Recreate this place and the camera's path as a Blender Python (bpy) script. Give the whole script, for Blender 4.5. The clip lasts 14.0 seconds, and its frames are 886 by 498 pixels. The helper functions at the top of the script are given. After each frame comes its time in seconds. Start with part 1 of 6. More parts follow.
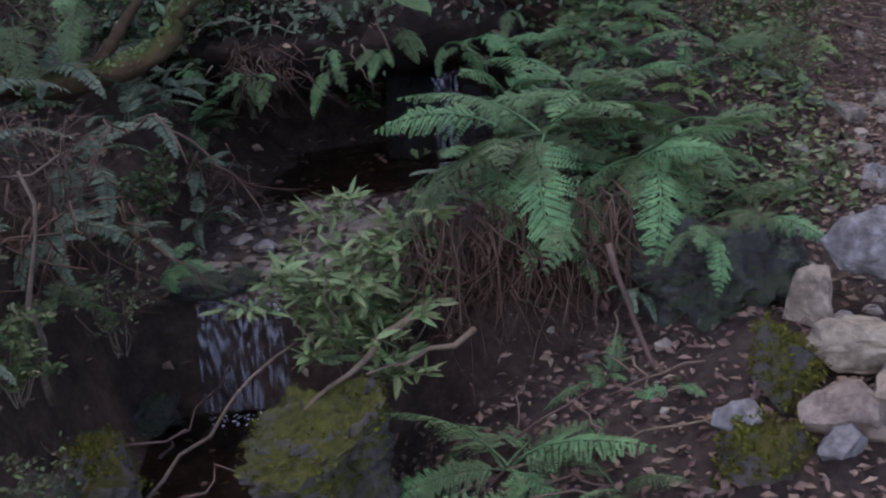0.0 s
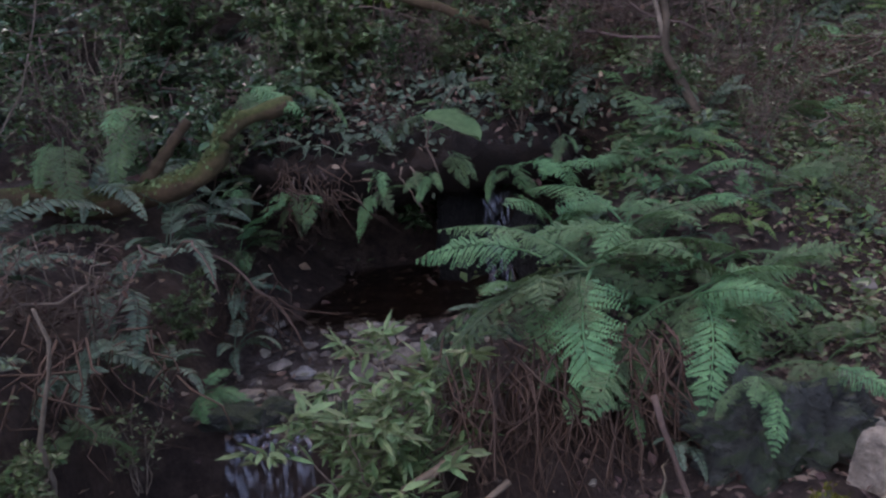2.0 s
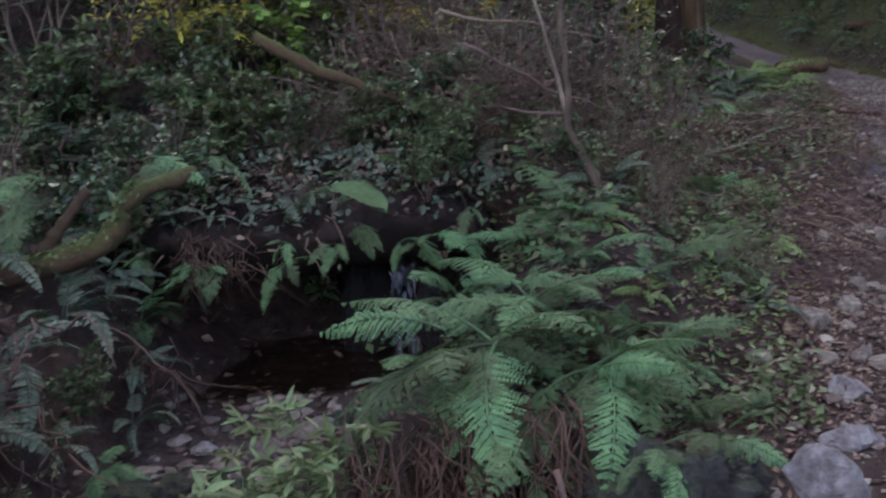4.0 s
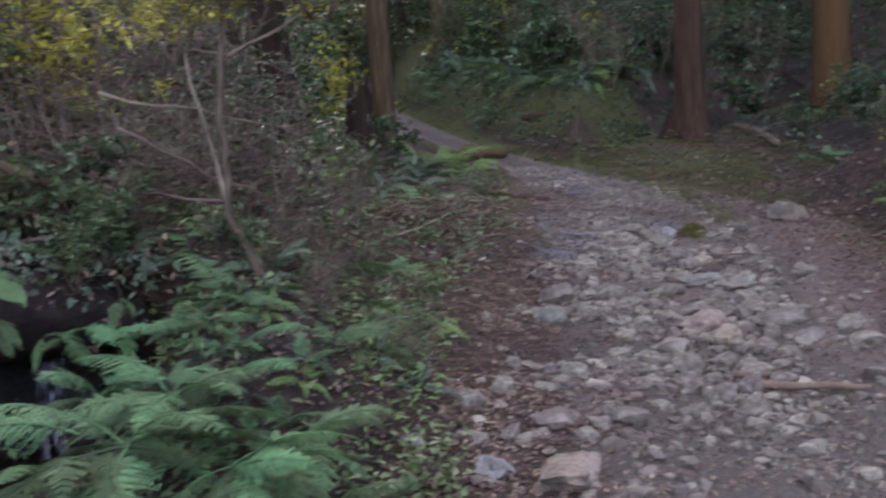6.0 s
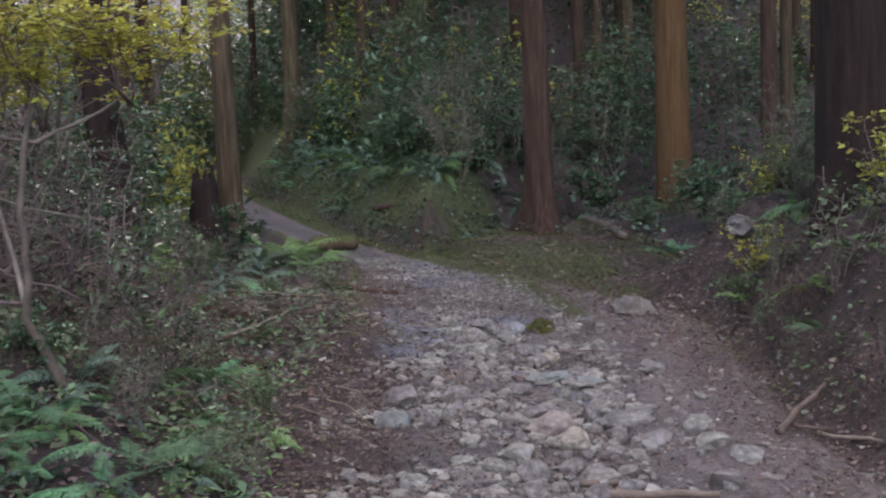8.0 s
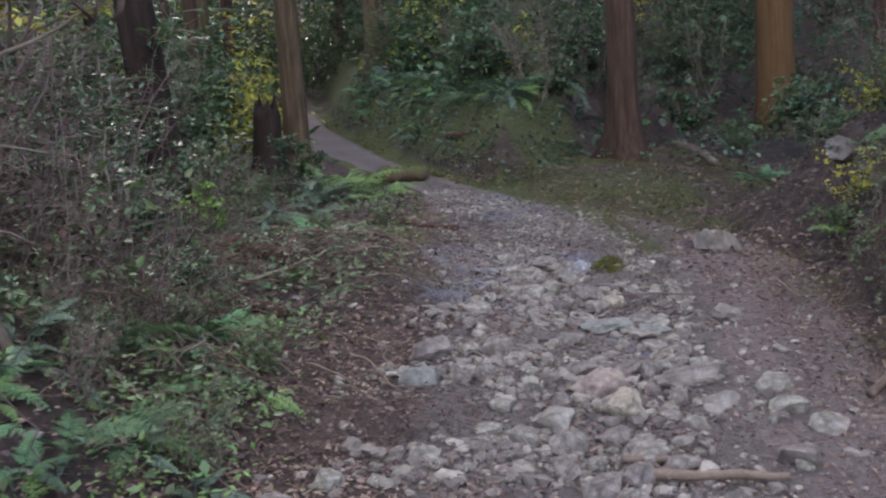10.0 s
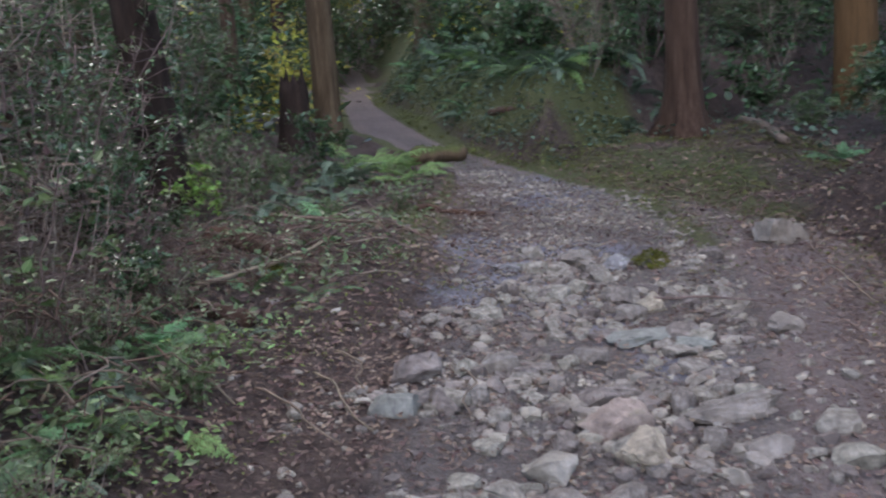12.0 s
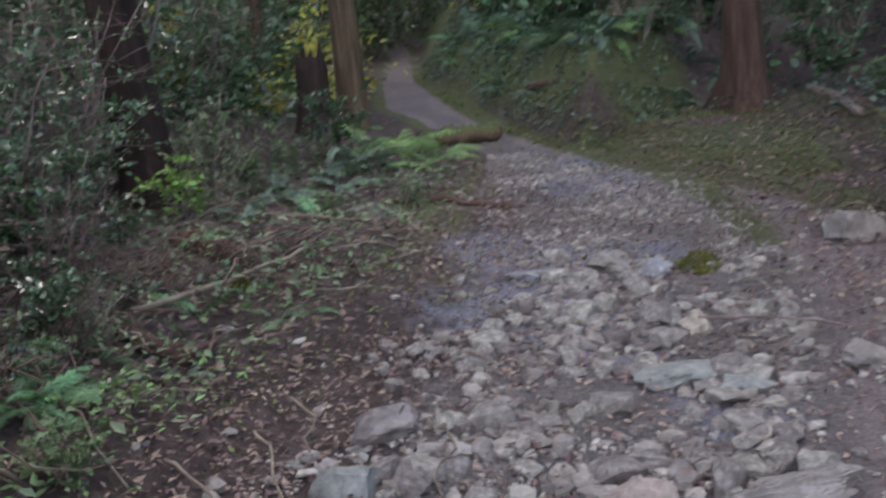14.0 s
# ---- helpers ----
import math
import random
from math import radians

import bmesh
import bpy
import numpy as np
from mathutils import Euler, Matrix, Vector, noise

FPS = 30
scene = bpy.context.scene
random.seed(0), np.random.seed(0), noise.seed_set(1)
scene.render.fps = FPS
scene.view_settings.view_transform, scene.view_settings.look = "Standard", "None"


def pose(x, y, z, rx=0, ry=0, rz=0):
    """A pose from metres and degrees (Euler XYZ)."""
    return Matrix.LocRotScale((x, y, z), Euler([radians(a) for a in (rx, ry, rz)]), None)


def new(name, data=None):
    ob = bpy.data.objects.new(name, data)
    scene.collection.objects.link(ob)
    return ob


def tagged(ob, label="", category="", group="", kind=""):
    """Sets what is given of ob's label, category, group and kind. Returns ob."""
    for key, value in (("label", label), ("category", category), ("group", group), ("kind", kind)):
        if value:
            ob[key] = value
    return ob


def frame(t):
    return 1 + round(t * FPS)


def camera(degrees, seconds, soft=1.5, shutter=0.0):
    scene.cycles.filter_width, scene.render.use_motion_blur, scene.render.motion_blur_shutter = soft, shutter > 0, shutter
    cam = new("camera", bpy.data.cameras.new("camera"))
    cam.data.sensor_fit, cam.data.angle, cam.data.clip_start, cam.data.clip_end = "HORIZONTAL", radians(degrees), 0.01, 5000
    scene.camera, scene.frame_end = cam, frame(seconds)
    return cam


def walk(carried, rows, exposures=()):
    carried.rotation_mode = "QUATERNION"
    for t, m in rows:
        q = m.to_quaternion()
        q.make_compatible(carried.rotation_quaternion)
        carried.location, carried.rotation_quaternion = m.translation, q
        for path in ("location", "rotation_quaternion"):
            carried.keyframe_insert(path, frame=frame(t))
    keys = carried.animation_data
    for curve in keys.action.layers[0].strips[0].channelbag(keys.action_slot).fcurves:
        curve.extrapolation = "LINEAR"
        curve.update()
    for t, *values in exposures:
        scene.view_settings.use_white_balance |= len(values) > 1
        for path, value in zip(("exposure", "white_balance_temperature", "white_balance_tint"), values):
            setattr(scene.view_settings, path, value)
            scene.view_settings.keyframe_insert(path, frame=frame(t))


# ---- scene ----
cam = camera(46.1, 14.0, soft=2.2, shutter=0.5)
METRES, EYE, TILT, LEAN, TURN = 4.4, 1.7, -21.0, 6.0, 0.0
ROWS = [
    (0.0, 0.0, 0.0, 0.0, 0.0, 0.0, -0.0),
    (0.5, 0.0133, 0.0262, 0.0102, 0.85, -0.26, -0.32),
    (1.0, 0.0214, 0.0366, 0.0232, -0.32, 1.15, -1.0),
    (1.5, 0.0272, 0.0356, 0.0319, 2.54, 3.74, -0.69),
    (2.0, 0.0231, 0.0387, 0.0318, 3.73, 5.42, -1.54),
    (2.5, 0.0206, 0.0423, 0.0324, 2.33, 6.32, -2.21),
    (5.0, 0.0449, 0.0347, 0.0408, -7.64, 11.38, 0.91),
    (5.5, 0.0614, 0.0359, 0.0439, -13.0, 12.39, 1.75),
    (6.0, 0.0892, 0.0345, 0.0487, -16.23, 13.28, 3.0),
    (6.5, 0.111, 0.0344, 0.0522, -22.13, 13.99, 4.01),
    (7.0, 0.1162, 0.0436, 0.0588, -25.12, 15.13, 4.95),
    (7.5, 0.1294, 0.0678, 0.0678, -24.89, 16.91, 4.99),
    (8.0, 0.143, 0.0906, 0.0823, -23.65, 17.57, 5.11),
    (8.5, 0.177, 0.1103, 0.085, -23.49, 16.51, 4.94),
    (9.0, 0.2172, 0.135, 0.0968, -21.46, 15.28, 4.25),
    (11.5, 0.4356, 0.3743, 0.1989, -15.59, 13.41, 4.01),
    (12.0, 0.4724, 0.4171, 0.2137, -14.05, 13.12, 2.94),
    (12.5, 0.5073, 0.4684, 0.2427, -10.88, 14.06, 2.36),
    (13.0, 0.5313, 0.5264, 0.2637, -12.61, 14.72, 3.29),
    (13.5, 0.5779, 0.5876, 0.2808, -13.15, 14.57, 3.42),
    (14.0, 0.6122, 0.6318, 0.3085, -10.45, 11.85, 2.89),
]
walk(cam, [(t, pose(0, 0, EYE, TILT, LEAN, TURN) @ pose(METRES * x, METRES * y, METRES * z, 90 + pitch, roll, yaw)) for t, x, y, z, yaw, pitch, roll in ROWS],
     [(0, 1.46, 6650, 28), (2.7, 1.46, 6650, 29), (5.0, 1.84, 6720, 26), (7.5, 2.16, 6850, 22), (14, 2.29, 6700, 18)])
# ---- world and light ----
world = bpy.data.worlds.new("sky")
scene.world = world
world.use_nodes = True
wn = world.node_tree.nodes
sky = wn.new("ShaderNodeTexSky")
sky.sky_type, sky.sun_disc = "NISHITA", False
sky.sun_elevation, sky.sun_rotation = radians(48), radians(200)
wn["Background"].inputs["Strength"].default_value = 0.15
world.node_tree.links.new(sky.outputs[0], wn["Background"].inputs["Color"])
sun = new("sun", bpy.data.lights.new("sun", "SUN"))
sun.data.energy, sun.data.angle, sun.data.color = 1.2, radians(25), (1.0, 0.95, 0.88)
sun.matrix_world = pose(0, 0, 30, 42, 0, 160)

# ---- materials ----


def ramp(nt, fac, cols):
    r = nt.nodes.new("ShaderNodeValToRGB")
    els = r.color_ramp.elements
    while len(els) < len(cols):
        els.new(0.5)
    for k, c in enumerate(cols):
        els[k].position = 0.3 + 0.4 * k / max(1, len(cols) - 1)
        els[k].color = (*c, 1)
    nt.links.new(fac, r.inputs[0])
    return r.outputs[0]


def noise_tex(nt, vec, scale, detail=5, rough=0.6):
    n = nt.nodes.new("ShaderNodeTexNoise")
    n.inputs["Scale"].default_value, n.inputs["Detail"].default_value, n.inputs["Roughness"].default_value = scale, detail, rough
    nt.links.new(vec, n.inputs["Vector"])
    return n.outputs[0]


def blend(nt, fac, a, b, kind="MIX"):
    m = nt.nodes.new("ShaderNodeMix")
    m.data_type, m.blend_type = "RGBA", kind
    for sock, v in ((m.inputs[0], fac), (m.inputs[6], a), (m.inputs[7], b)):
        if hasattr(v, "is_linked"):
            nt.links.new(v, sock)
        else:
            sock.default_value = v
    return m.outputs[2]


def math_node(nt, op, a, b, clamp=True):
    m = nt.nodes.new("ShaderNodeMath")
    m.operation, m.use_clamp = op, clamp
    for sock, v in ((m.inputs[0], a), (m.inputs[1], b)):
        if hasattr(v, "is_linked"):
            nt.links.new(v, sock)
        else:
            sock.default_value = v
    return m.outputs[0]


def material(name, cols, scale=3.0, fine=40.0, rough=0.85, bump=0.4, depth=0.02, vary=0.0, island=0.0, gloss=0.3, moss=None, stretch=None, world_space=False, translucent=0.0):
    """Noise at two scales through a colour ramp, varied from piece to piece; moss: colours that grow on upward faces."""
    m = bpy.data.materials.new(name)
    m.use_nodes = True
    nt = m.node_tree
    b = nt.nodes["Principled BSDF"]
    if world_space:
        vec = nt.nodes.new("ShaderNodeNewGeometry").outputs["Position"]
    else:
        vec = nt.nodes.new("ShaderNodeTexCoord").outputs["Object"]
    if stretch:
        mp = nt.nodes.new("ShaderNodeMapping")
        mp.inputs["Scale"].default_value = stretch
        nt.links.new(vec, mp.inputs[0])
        vec = mp.outputs[0]
    big = noise_tex(nt, vec, scale)
    small = noise_tex(nt, vec, fine, 6, 0.7)
    col = ramp(nt, big, cols)
    grain = ramp(nt, small, [(0.55, 0.55, 0.55), (1.25, 1.22, 1.2)])
    col = blend(nt, 0.7, col, grain, "MULTIPLY")
    if moss:
        geo = nt.nodes.new("ShaderNodeNewGeometry")
        sep = nt.nodes.new("ShaderNodeSeparateXYZ")
        nt.links.new(geo.outputs["Normal"], sep.inputs[0])
        patch = math_node(nt, "ADD", math_node(nt, "MULTIPLY", big, 1.6), math_node(nt, "MULTIPLY", sep.outputs[2], 0.45), False)
        fac = math_node(nt, "MULTIPLY", math_node(nt, "SUBTRACT", patch, moss[2]), 5.0)
        col = blend(nt, fac, col, ramp(nt, small, moss[:2]))
    if vary or island:
        hsv = nt.nodes.new("ShaderNodeHueSaturation")
        nt.links.new(col, hsv.inputs["Color"])
        if island:
            rnd = nt.nodes.new("ShaderNodeNewGeometry").outputs["Random Per Island"]
        else:
            rnd = nt.nodes.new("ShaderNodeObjectInfo").outputs["Random"]
        k = island or vary
        nt.links.new(math_node(nt, "ADD", math_node(nt, "MULTIPLY", rnd, 2 * k, False), 1 - k, False), hsv.inputs["Value"])
        nt.links.new(math_node(nt, "ADD", math_node(nt, "MULTIPLY", rnd, 0.06, False), 0.47, False), hsv.inputs["Hue"])
        col = hsv.outputs[0]
    nt.links.new(col, b.inputs["Base Color"])
    b.inputs["Roughness"].default_value = rough
    b.inputs["Specular IOR Level"].default_value = gloss
    if bump:
        bn = nt.nodes.new("ShaderNodeBump")
        bn.inputs["Strength"].default_value, bn.inputs["Distance"].default_value = bump, depth
        nt.links.new(small, bn.inputs["Height"])
        nt.links.new(bn.outputs[0], b.inputs["Normal"])
    if translucent:
        tr = nt.nodes.new("ShaderNodeBsdfTranslucent")
        nt.links.new(col, tr.inputs["Color"])
        mx = nt.nodes.new("ShaderNodeMixShader")
        mx.inputs[0].default_value = translucent
        nt.links.new(b.outputs[0], mx.inputs[1])
        nt.links.new(tr.outputs[0], mx.inputs[2])
        nt.links.new(mx.outputs[0], nt.nodes["Material Output"].inputs[0])
    return m


def leaf_material(name, cols, rough=0.45, gloss=0.4, island=0.45, vary=0.0):
    return material(name, cols, 6, 30, rough, 0.1, 0.003, vary=vary, island=island, gloss=gloss, translucent=0.25)


M_FERN = leaf_material("fern_green", [(0.05, 0.118, 0.05), (0.118, 0.215, 0.09)], 0.6, 0.35, 0, 0.5)
M_FERN_DARK = leaf_material("fern_dark_green", [(0.052, 0.088, 0.054), (0.1, 0.145, 0.092)], 0.55)
M_FERN_LIGHT = leaf_material("fern_light_green", [(0.1, 0.19, 0.055), (0.18, 0.28, 0.085)], 0.6)
M_DEAD = material("dead_frond_brown", [(0.036, 0.022, 0.017), (0.1, 0.061, 0.043)], 8, 60, 0.9, 0.2, 0.004, island=0.5)
M_EVERGREEN = leaf_material("evergreen_leaf", [(0.045, 0.085, 0.04), (0.09, 0.145, 0.065)], 0.27, 0.6)
M_SHRUB = leaf_material("shrub_leaf", [(0.06, 0.1, 0.04), (0.115, 0.16, 0.064)], 0.45)
M_YELLOW = material("yellow_green_leaf", [(0.28, 0.29, 0.05), (0.52, 0.46, 0.09)], 6, 30, 0.5, 0.1, 0.003, island=0.45, gloss=0.4, translucent=0.5)
M_PALE = leaf_material("pale_green_leaf", [(0.09, 0.15, 0.06), (0.18, 0.25, 0.105)], 0.5)
M_BROAD = leaf_material("broad_leaf", [(0.06, 0.12, 0.05), (0.1, 0.17, 0.075)], 0.8, 0.15)
M_MOSS = leaf_material("moss_and_grass", [(0.08, 0.095, 0.028), (0.15, 0.16, 0.05)], 0.8, 0.15)
M_CUSHION = leaf_material("cushion_moss", [(0.07, 0.11, 0.045), (0.13, 0.18, 0.08)], 0.9, 0.1)
M_ROCK_FUZZ = leaf_material("stone_moss", [(0.055, 0.062, 0.01), (0.14, 0.14, 0.03)], 0.9, 0.1)
M_LIME = leaf_material("lime_leaf", [(0.14, 0.26, 0.05), (0.2, 0.33, 0.07)], 0.5)
M_CEDAR_LEAF = leaf_material("cedar_needle", [(0.03, 0.06, 0.025), (0.05, 0.09, 0.035)], 0.6)
M_BARK = material("cedar_bark", [(0.034, 0.023, 0.015), (0.064, 0.043, 0.028), (0.1, 0.072, 0.047)], 4, 30, 0.95, 0.8, 0.03, vary=0.25, gloss=0.1, stretch=(4, 4, 0.35))
M_BARK_DARK = material("dark_bark", [(0.018, 0.013, 0.011), (0.04, 0.028, 0.022)], 4, 30, 0.95, 0.9, 0.03, gloss=0.1, stretch=(4, 4, 0.35))
M_BARK_RED = material("red_cedar_bark", [(0.06, 0.036, 0.017), (0.1, 0.058, 0.026), (0.125, 0.075, 0.037)], 4, 30, 0.95, 0.8, 0.03, gloss=0.1, stretch=(4, 4, 0.3))
M_STEM = material("twig_bark", [(0.07, 0.053, 0.043), (0.19, 0.145, 0.118)], 6, 50, 0.9, 0.4, 0.005, vary=0.3)
M_SAPLING = material("sapling_bark", [(0.05, 0.042, 0.032), (0.115, 0.092, 0.068)], 6, 50, 0.95, 0.5, 0.006, gloss=0.1)
M_STICK = material("bare_stick", [(0.062, 0.044, 0.033), (0.155, 0.112, 0.084)], 5, 60, 0.85, 0.4, 0.004, vary=0.3, stretch=(1, 1, 1))
M_MOSSLOG = material("mossy_wood", [(0.05, 0.035, 0.02), (0.1, 0.07, 0.04)], 3, 40, 0.95, 0.7, 0.015, moss=((0.03, 0.04, 0.012), (0.08, 0.088, 0.026), 0.95))
M_ROTTEN = material("rotten_wood", [(0.03, 0.02, 0.014), (0.085, 0.045, 0.028)], 4, 45, 0.95, 0.8, 0.02)
M_ROCK = material("grey_stone", [(0.09, 0.08, 0.067), (0.185, 0.166, 0.14), (0.29, 0.268, 0.232)], 5, 30, 0.85, 0.7, 0.02, vary=0.25, gloss=0.25)
M_ROCK_MOSS = material("mossy_stone", [(0.1, 0.1, 0.095), (0.2, 0.19, 0.18)], 3, 35, 0.95, 1.0, 0.05, vary=0.15, moss=((0.035, 0.042, 0.008), (0.13, 0.13, 0.026), 0.9))
M_ROCK_GREEN = material("green_grey_stone", [(0.085, 0.09, 0.078), (0.19, 0.198, 0.172)], 8, 30, 0.8, 0.5, 0.015, vary=0.1)
M_ROCK_DARK = material("dark_wet_stone", [(0.026, 0.03, 0.028), (0.078, 0.087, 0.079), (0.155, 0.17, 0.15)], 7, 22, 0.7, 1.0, 0.09, gloss=0.35, moss=((0.025, 0.038, 0.022), (0.06, 0.082, 0.042), 0.92))
# wet rock for the hollow only; its near-black colour includes the recess's shade
M_ROCK_WET_SHADE = material("shade_black_wet_rock", [(0.008, 0.008, 0.009), (0.03, 0.03, 0.03)], 6, 25, 0.6, 1.0, 0.06, gloss=0.3)
M_ROCK_PALE = material("pale_lichen_stone", [(0.09, 0.085, 0.08), (0.2, 0.2, 0.2), (0.38, 0.39, 0.4)], 11, 40, 0.85, 0.8, 0.03, moss=((0.04, 0.045, 0.015), (0.1, 0.1, 0.04), 1.25))
M_ROCK_TAN = material("tan_stone", [(0.1, 0.082, 0.066), (0.24, 0.2, 0.16), (0.34, 0.295, 0.24)], 7, 28, 0.85, 0.8, 0.03, vary=0.15, moss=((0.04, 0.045, 0.015), (0.1, 0.1, 0.04), 1.32))
M_STONES = material("path_stone", [(0.075, 0.064, 0.052), (0.165, 0.146, 0.122), (0.265, 0.24, 0.206)], 2, 30, 0.85, 0.7, 0.025, island=0.45, world_space=True, gloss=0.25)
M_LITTER = material("fallen_leaf", [(0.055, 0.037, 0.031), (0.13, 0.086, 0.067), (0.21, 0.15, 0.115)], 1.5, 40, 0.85, 0.0, island=0.5, world_space=True)
# dark soil taken almost to black, so its colour carries the hollow's shade
M_SOIL_SHADE = material("bank_soil_shade_dark", [(0.012, 0.009, 0.008), (0.035, 0.024, 0.019)], 3, 30, 0.95, 0.9, 0.04)


def ground_material():
    """Leaf litter and soil; the attributes say where trodden trail, gravel, moss and painted wet sheen lie."""
    m = bpy.data.materials.new("forest_floor")
    m.use_nodes = True
    nt = m.node_tree
    b = nt.nodes["Principled BSDF"]
    vec = nt.nodes.new("ShaderNodeNewGeometry").outputs["Position"]
    big, mid, fine = noise_tex(nt, vec, 1.1), noise_tex(nt, vec, 9.0, 8, 0.75), noise_tex(nt, vec, 45, 8, 0.8)
    layers = dict(
        trail=[(0.13, 0.104, 0.096), (0.265, 0.22, 0.203)],
        gravel=[(0.08, 0.068, 0.062), (0.22, 0.195, 0.18)],
        # pale blue sky sheen of the wet gravel, put into the base colour
        wet_sheen=[(0.11, 0.11, 0.13), (0.26, 0.265, 0.3)],
        moss=[(0.045, 0.056, 0.02), (0.12, 0.135, 0.05)])
    col = ramp(nt, mid, [(0.03, 0.022, 0.019), (0.075, 0.053, 0.044), (0.125, 0.093, 0.078)])
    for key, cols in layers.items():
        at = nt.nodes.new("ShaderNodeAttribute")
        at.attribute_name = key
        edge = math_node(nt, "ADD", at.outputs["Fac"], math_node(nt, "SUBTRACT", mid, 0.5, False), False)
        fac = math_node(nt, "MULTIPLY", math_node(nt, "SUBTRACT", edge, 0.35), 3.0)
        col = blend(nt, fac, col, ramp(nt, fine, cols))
    col = blend(nt, 0.6, col, ramp(nt, big, [(0.7, 0.7, 0.7), (1.2, 1.18, 1.16)]), "MULTIPLY")
    col = blend(nt, 0.6, col, ramp(nt, fine, [(0.5, 0.5, 0.5), (1.3, 1.28, 1.26)]), "MULTIPLY")
    nt.links.new(col, b.inputs["Base Color"])
    b.inputs["Roughness"].default_value = 0.85
    b.inputs["Specular IOR Level"].default_value = 0.25
    bn = nt.nodes.new("ShaderNodeBump")
    bn.inputs["Strength"].default_value, bn.inputs["Distance"].default_value = 1.0, 0.05
    nt.links.new(fine, bn.inputs["Height"])
    nt.links.new(bn.outputs[0], b.inputs["Normal"])
    return m


def water_material():
    m = bpy.data.materials.new("stream_water")
    m.use_nodes = True
    nt = m.node_tree
    b = nt.nodes["Principled BSDF"]
    b.inputs["Base Color"].default_value = (0.6, 0.5, 0.42, 1)
    b.inputs["Roughness"].default_value, b.inputs["IOR"].default_value = 0.06, 1.33
    b.inputs["Transmission Weight"].default_value = 1.0
    vec = nt.nodes.new("ShaderNodeNewGeometry").outputs["Position"]
    bn = nt.nodes.new("ShaderNodeBump")
    bn.inputs["Strength"].default_value, bn.inputs["Distance"].default_value = 0.35, 0.02
    nt.links.new(noise_tex(nt, vec, 14, 3), bn.inputs["Height"])
    nt.links.new(bn.outputs[0], b.inputs["Normal"])
    return m


M_GROUND, M_WATER = ground_material(), water_material()


def fall_material():
    """Thin falling water: clear between bluish white streaks."""
    m = bpy.data.materials.new("falling_film")
    m.use_nodes = True
    nt = m.node_tree
    b = nt.nodes["Principled BSDF"]
    b.inputs["Base Color"].default_value, b.inputs["Roughness"].default_value = (0.27, 0.31, 0.39, 1), 0.25
    mp = nt.nodes.new("ShaderNodeMapping")
    mp.inputs["Scale"].default_value = (1, 1, 0.09)
    nt.links.new(nt.nodes.new("ShaderNodeTexCoord").outputs["Object"], mp.inputs[0])
    n = noise_tex(nt, mp.outputs[0], 60, 3, 0.55)
    fac = math_node(nt, "MULTIPLY", math_node(nt, "SUBTRACT", n, 0.5), 2.0)
    clear = nt.nodes.new("ShaderNodeBsdfTransparent")
    mx = nt.nodes.new("ShaderNodeMixShader")
    nt.links.new(fac, mx.inputs[0])
    nt.links.new(clear.outputs[0], mx.inputs[1])
    nt.links.new(b.outputs[0], mx.inputs[2])
    nt.links.new(mx.outputs[0], nt.nodes["Material Output"].inputs[0])
    return m


M_FALL = fall_material()
M_FOAM = material("falling_water", [(0.35, 0.4, 0.46), (0.75, 0.8, 0.86)], 5, 40, 0.25, 0.5, 0.01, stretch=(6, 6, 0.8), gloss=0.6, translucent=0.3)

# ---- the lie of the land ----
EDGE_Y = (-6, 0, 2.5, 5.3, 7.3, 8.3, 11, 12, 13.5, 15.5, 18.5, 22.5, 28.5, 41, 80)
EDGE_L = (-0.4, 0.3, 0.95, 1.75, 2.55, 3.4, 4.2, 4.65, 5.05, 4.95, 4.7, 5.2, 6.2, 8.4, 14.0)
EDGE_R = (2.0, 3.4, 4.3, 5.1, 6.2, 6.7, 6.8, 6.3, 5.85, 5.65, 5.75, 5.95, 6.85, 9.4, 15.2)
FOOT_X, FOOT_Y = (5.5, 6.2, 7.0, 8.2, 9.2, 13), (12.9, 13.2, 14.0, 15.1, 15.8, 17.2)


def sstep(a, b, v):
    k = np.clip((v - a) / (b - a), 0, 1)
    return k * k * (3 - 2 * k)


def plane_z(x, y):
    return -0.104 - 0.0207 * x + 0.076 * np.clip(y, -10, 30)


BED_Y, BED_X = (2, 6, 7.2, 8.6, 10.0, 11.5, 13.0, 16), (3.6, 4.9, 5.3, 5.6, 5.95, 6.15, 6.1, 5.6)


def edges(y):
    return np.interp(y, EDGE_Y, EDGE_L), np.interp(y, EDGE_Y, EDGE_R)


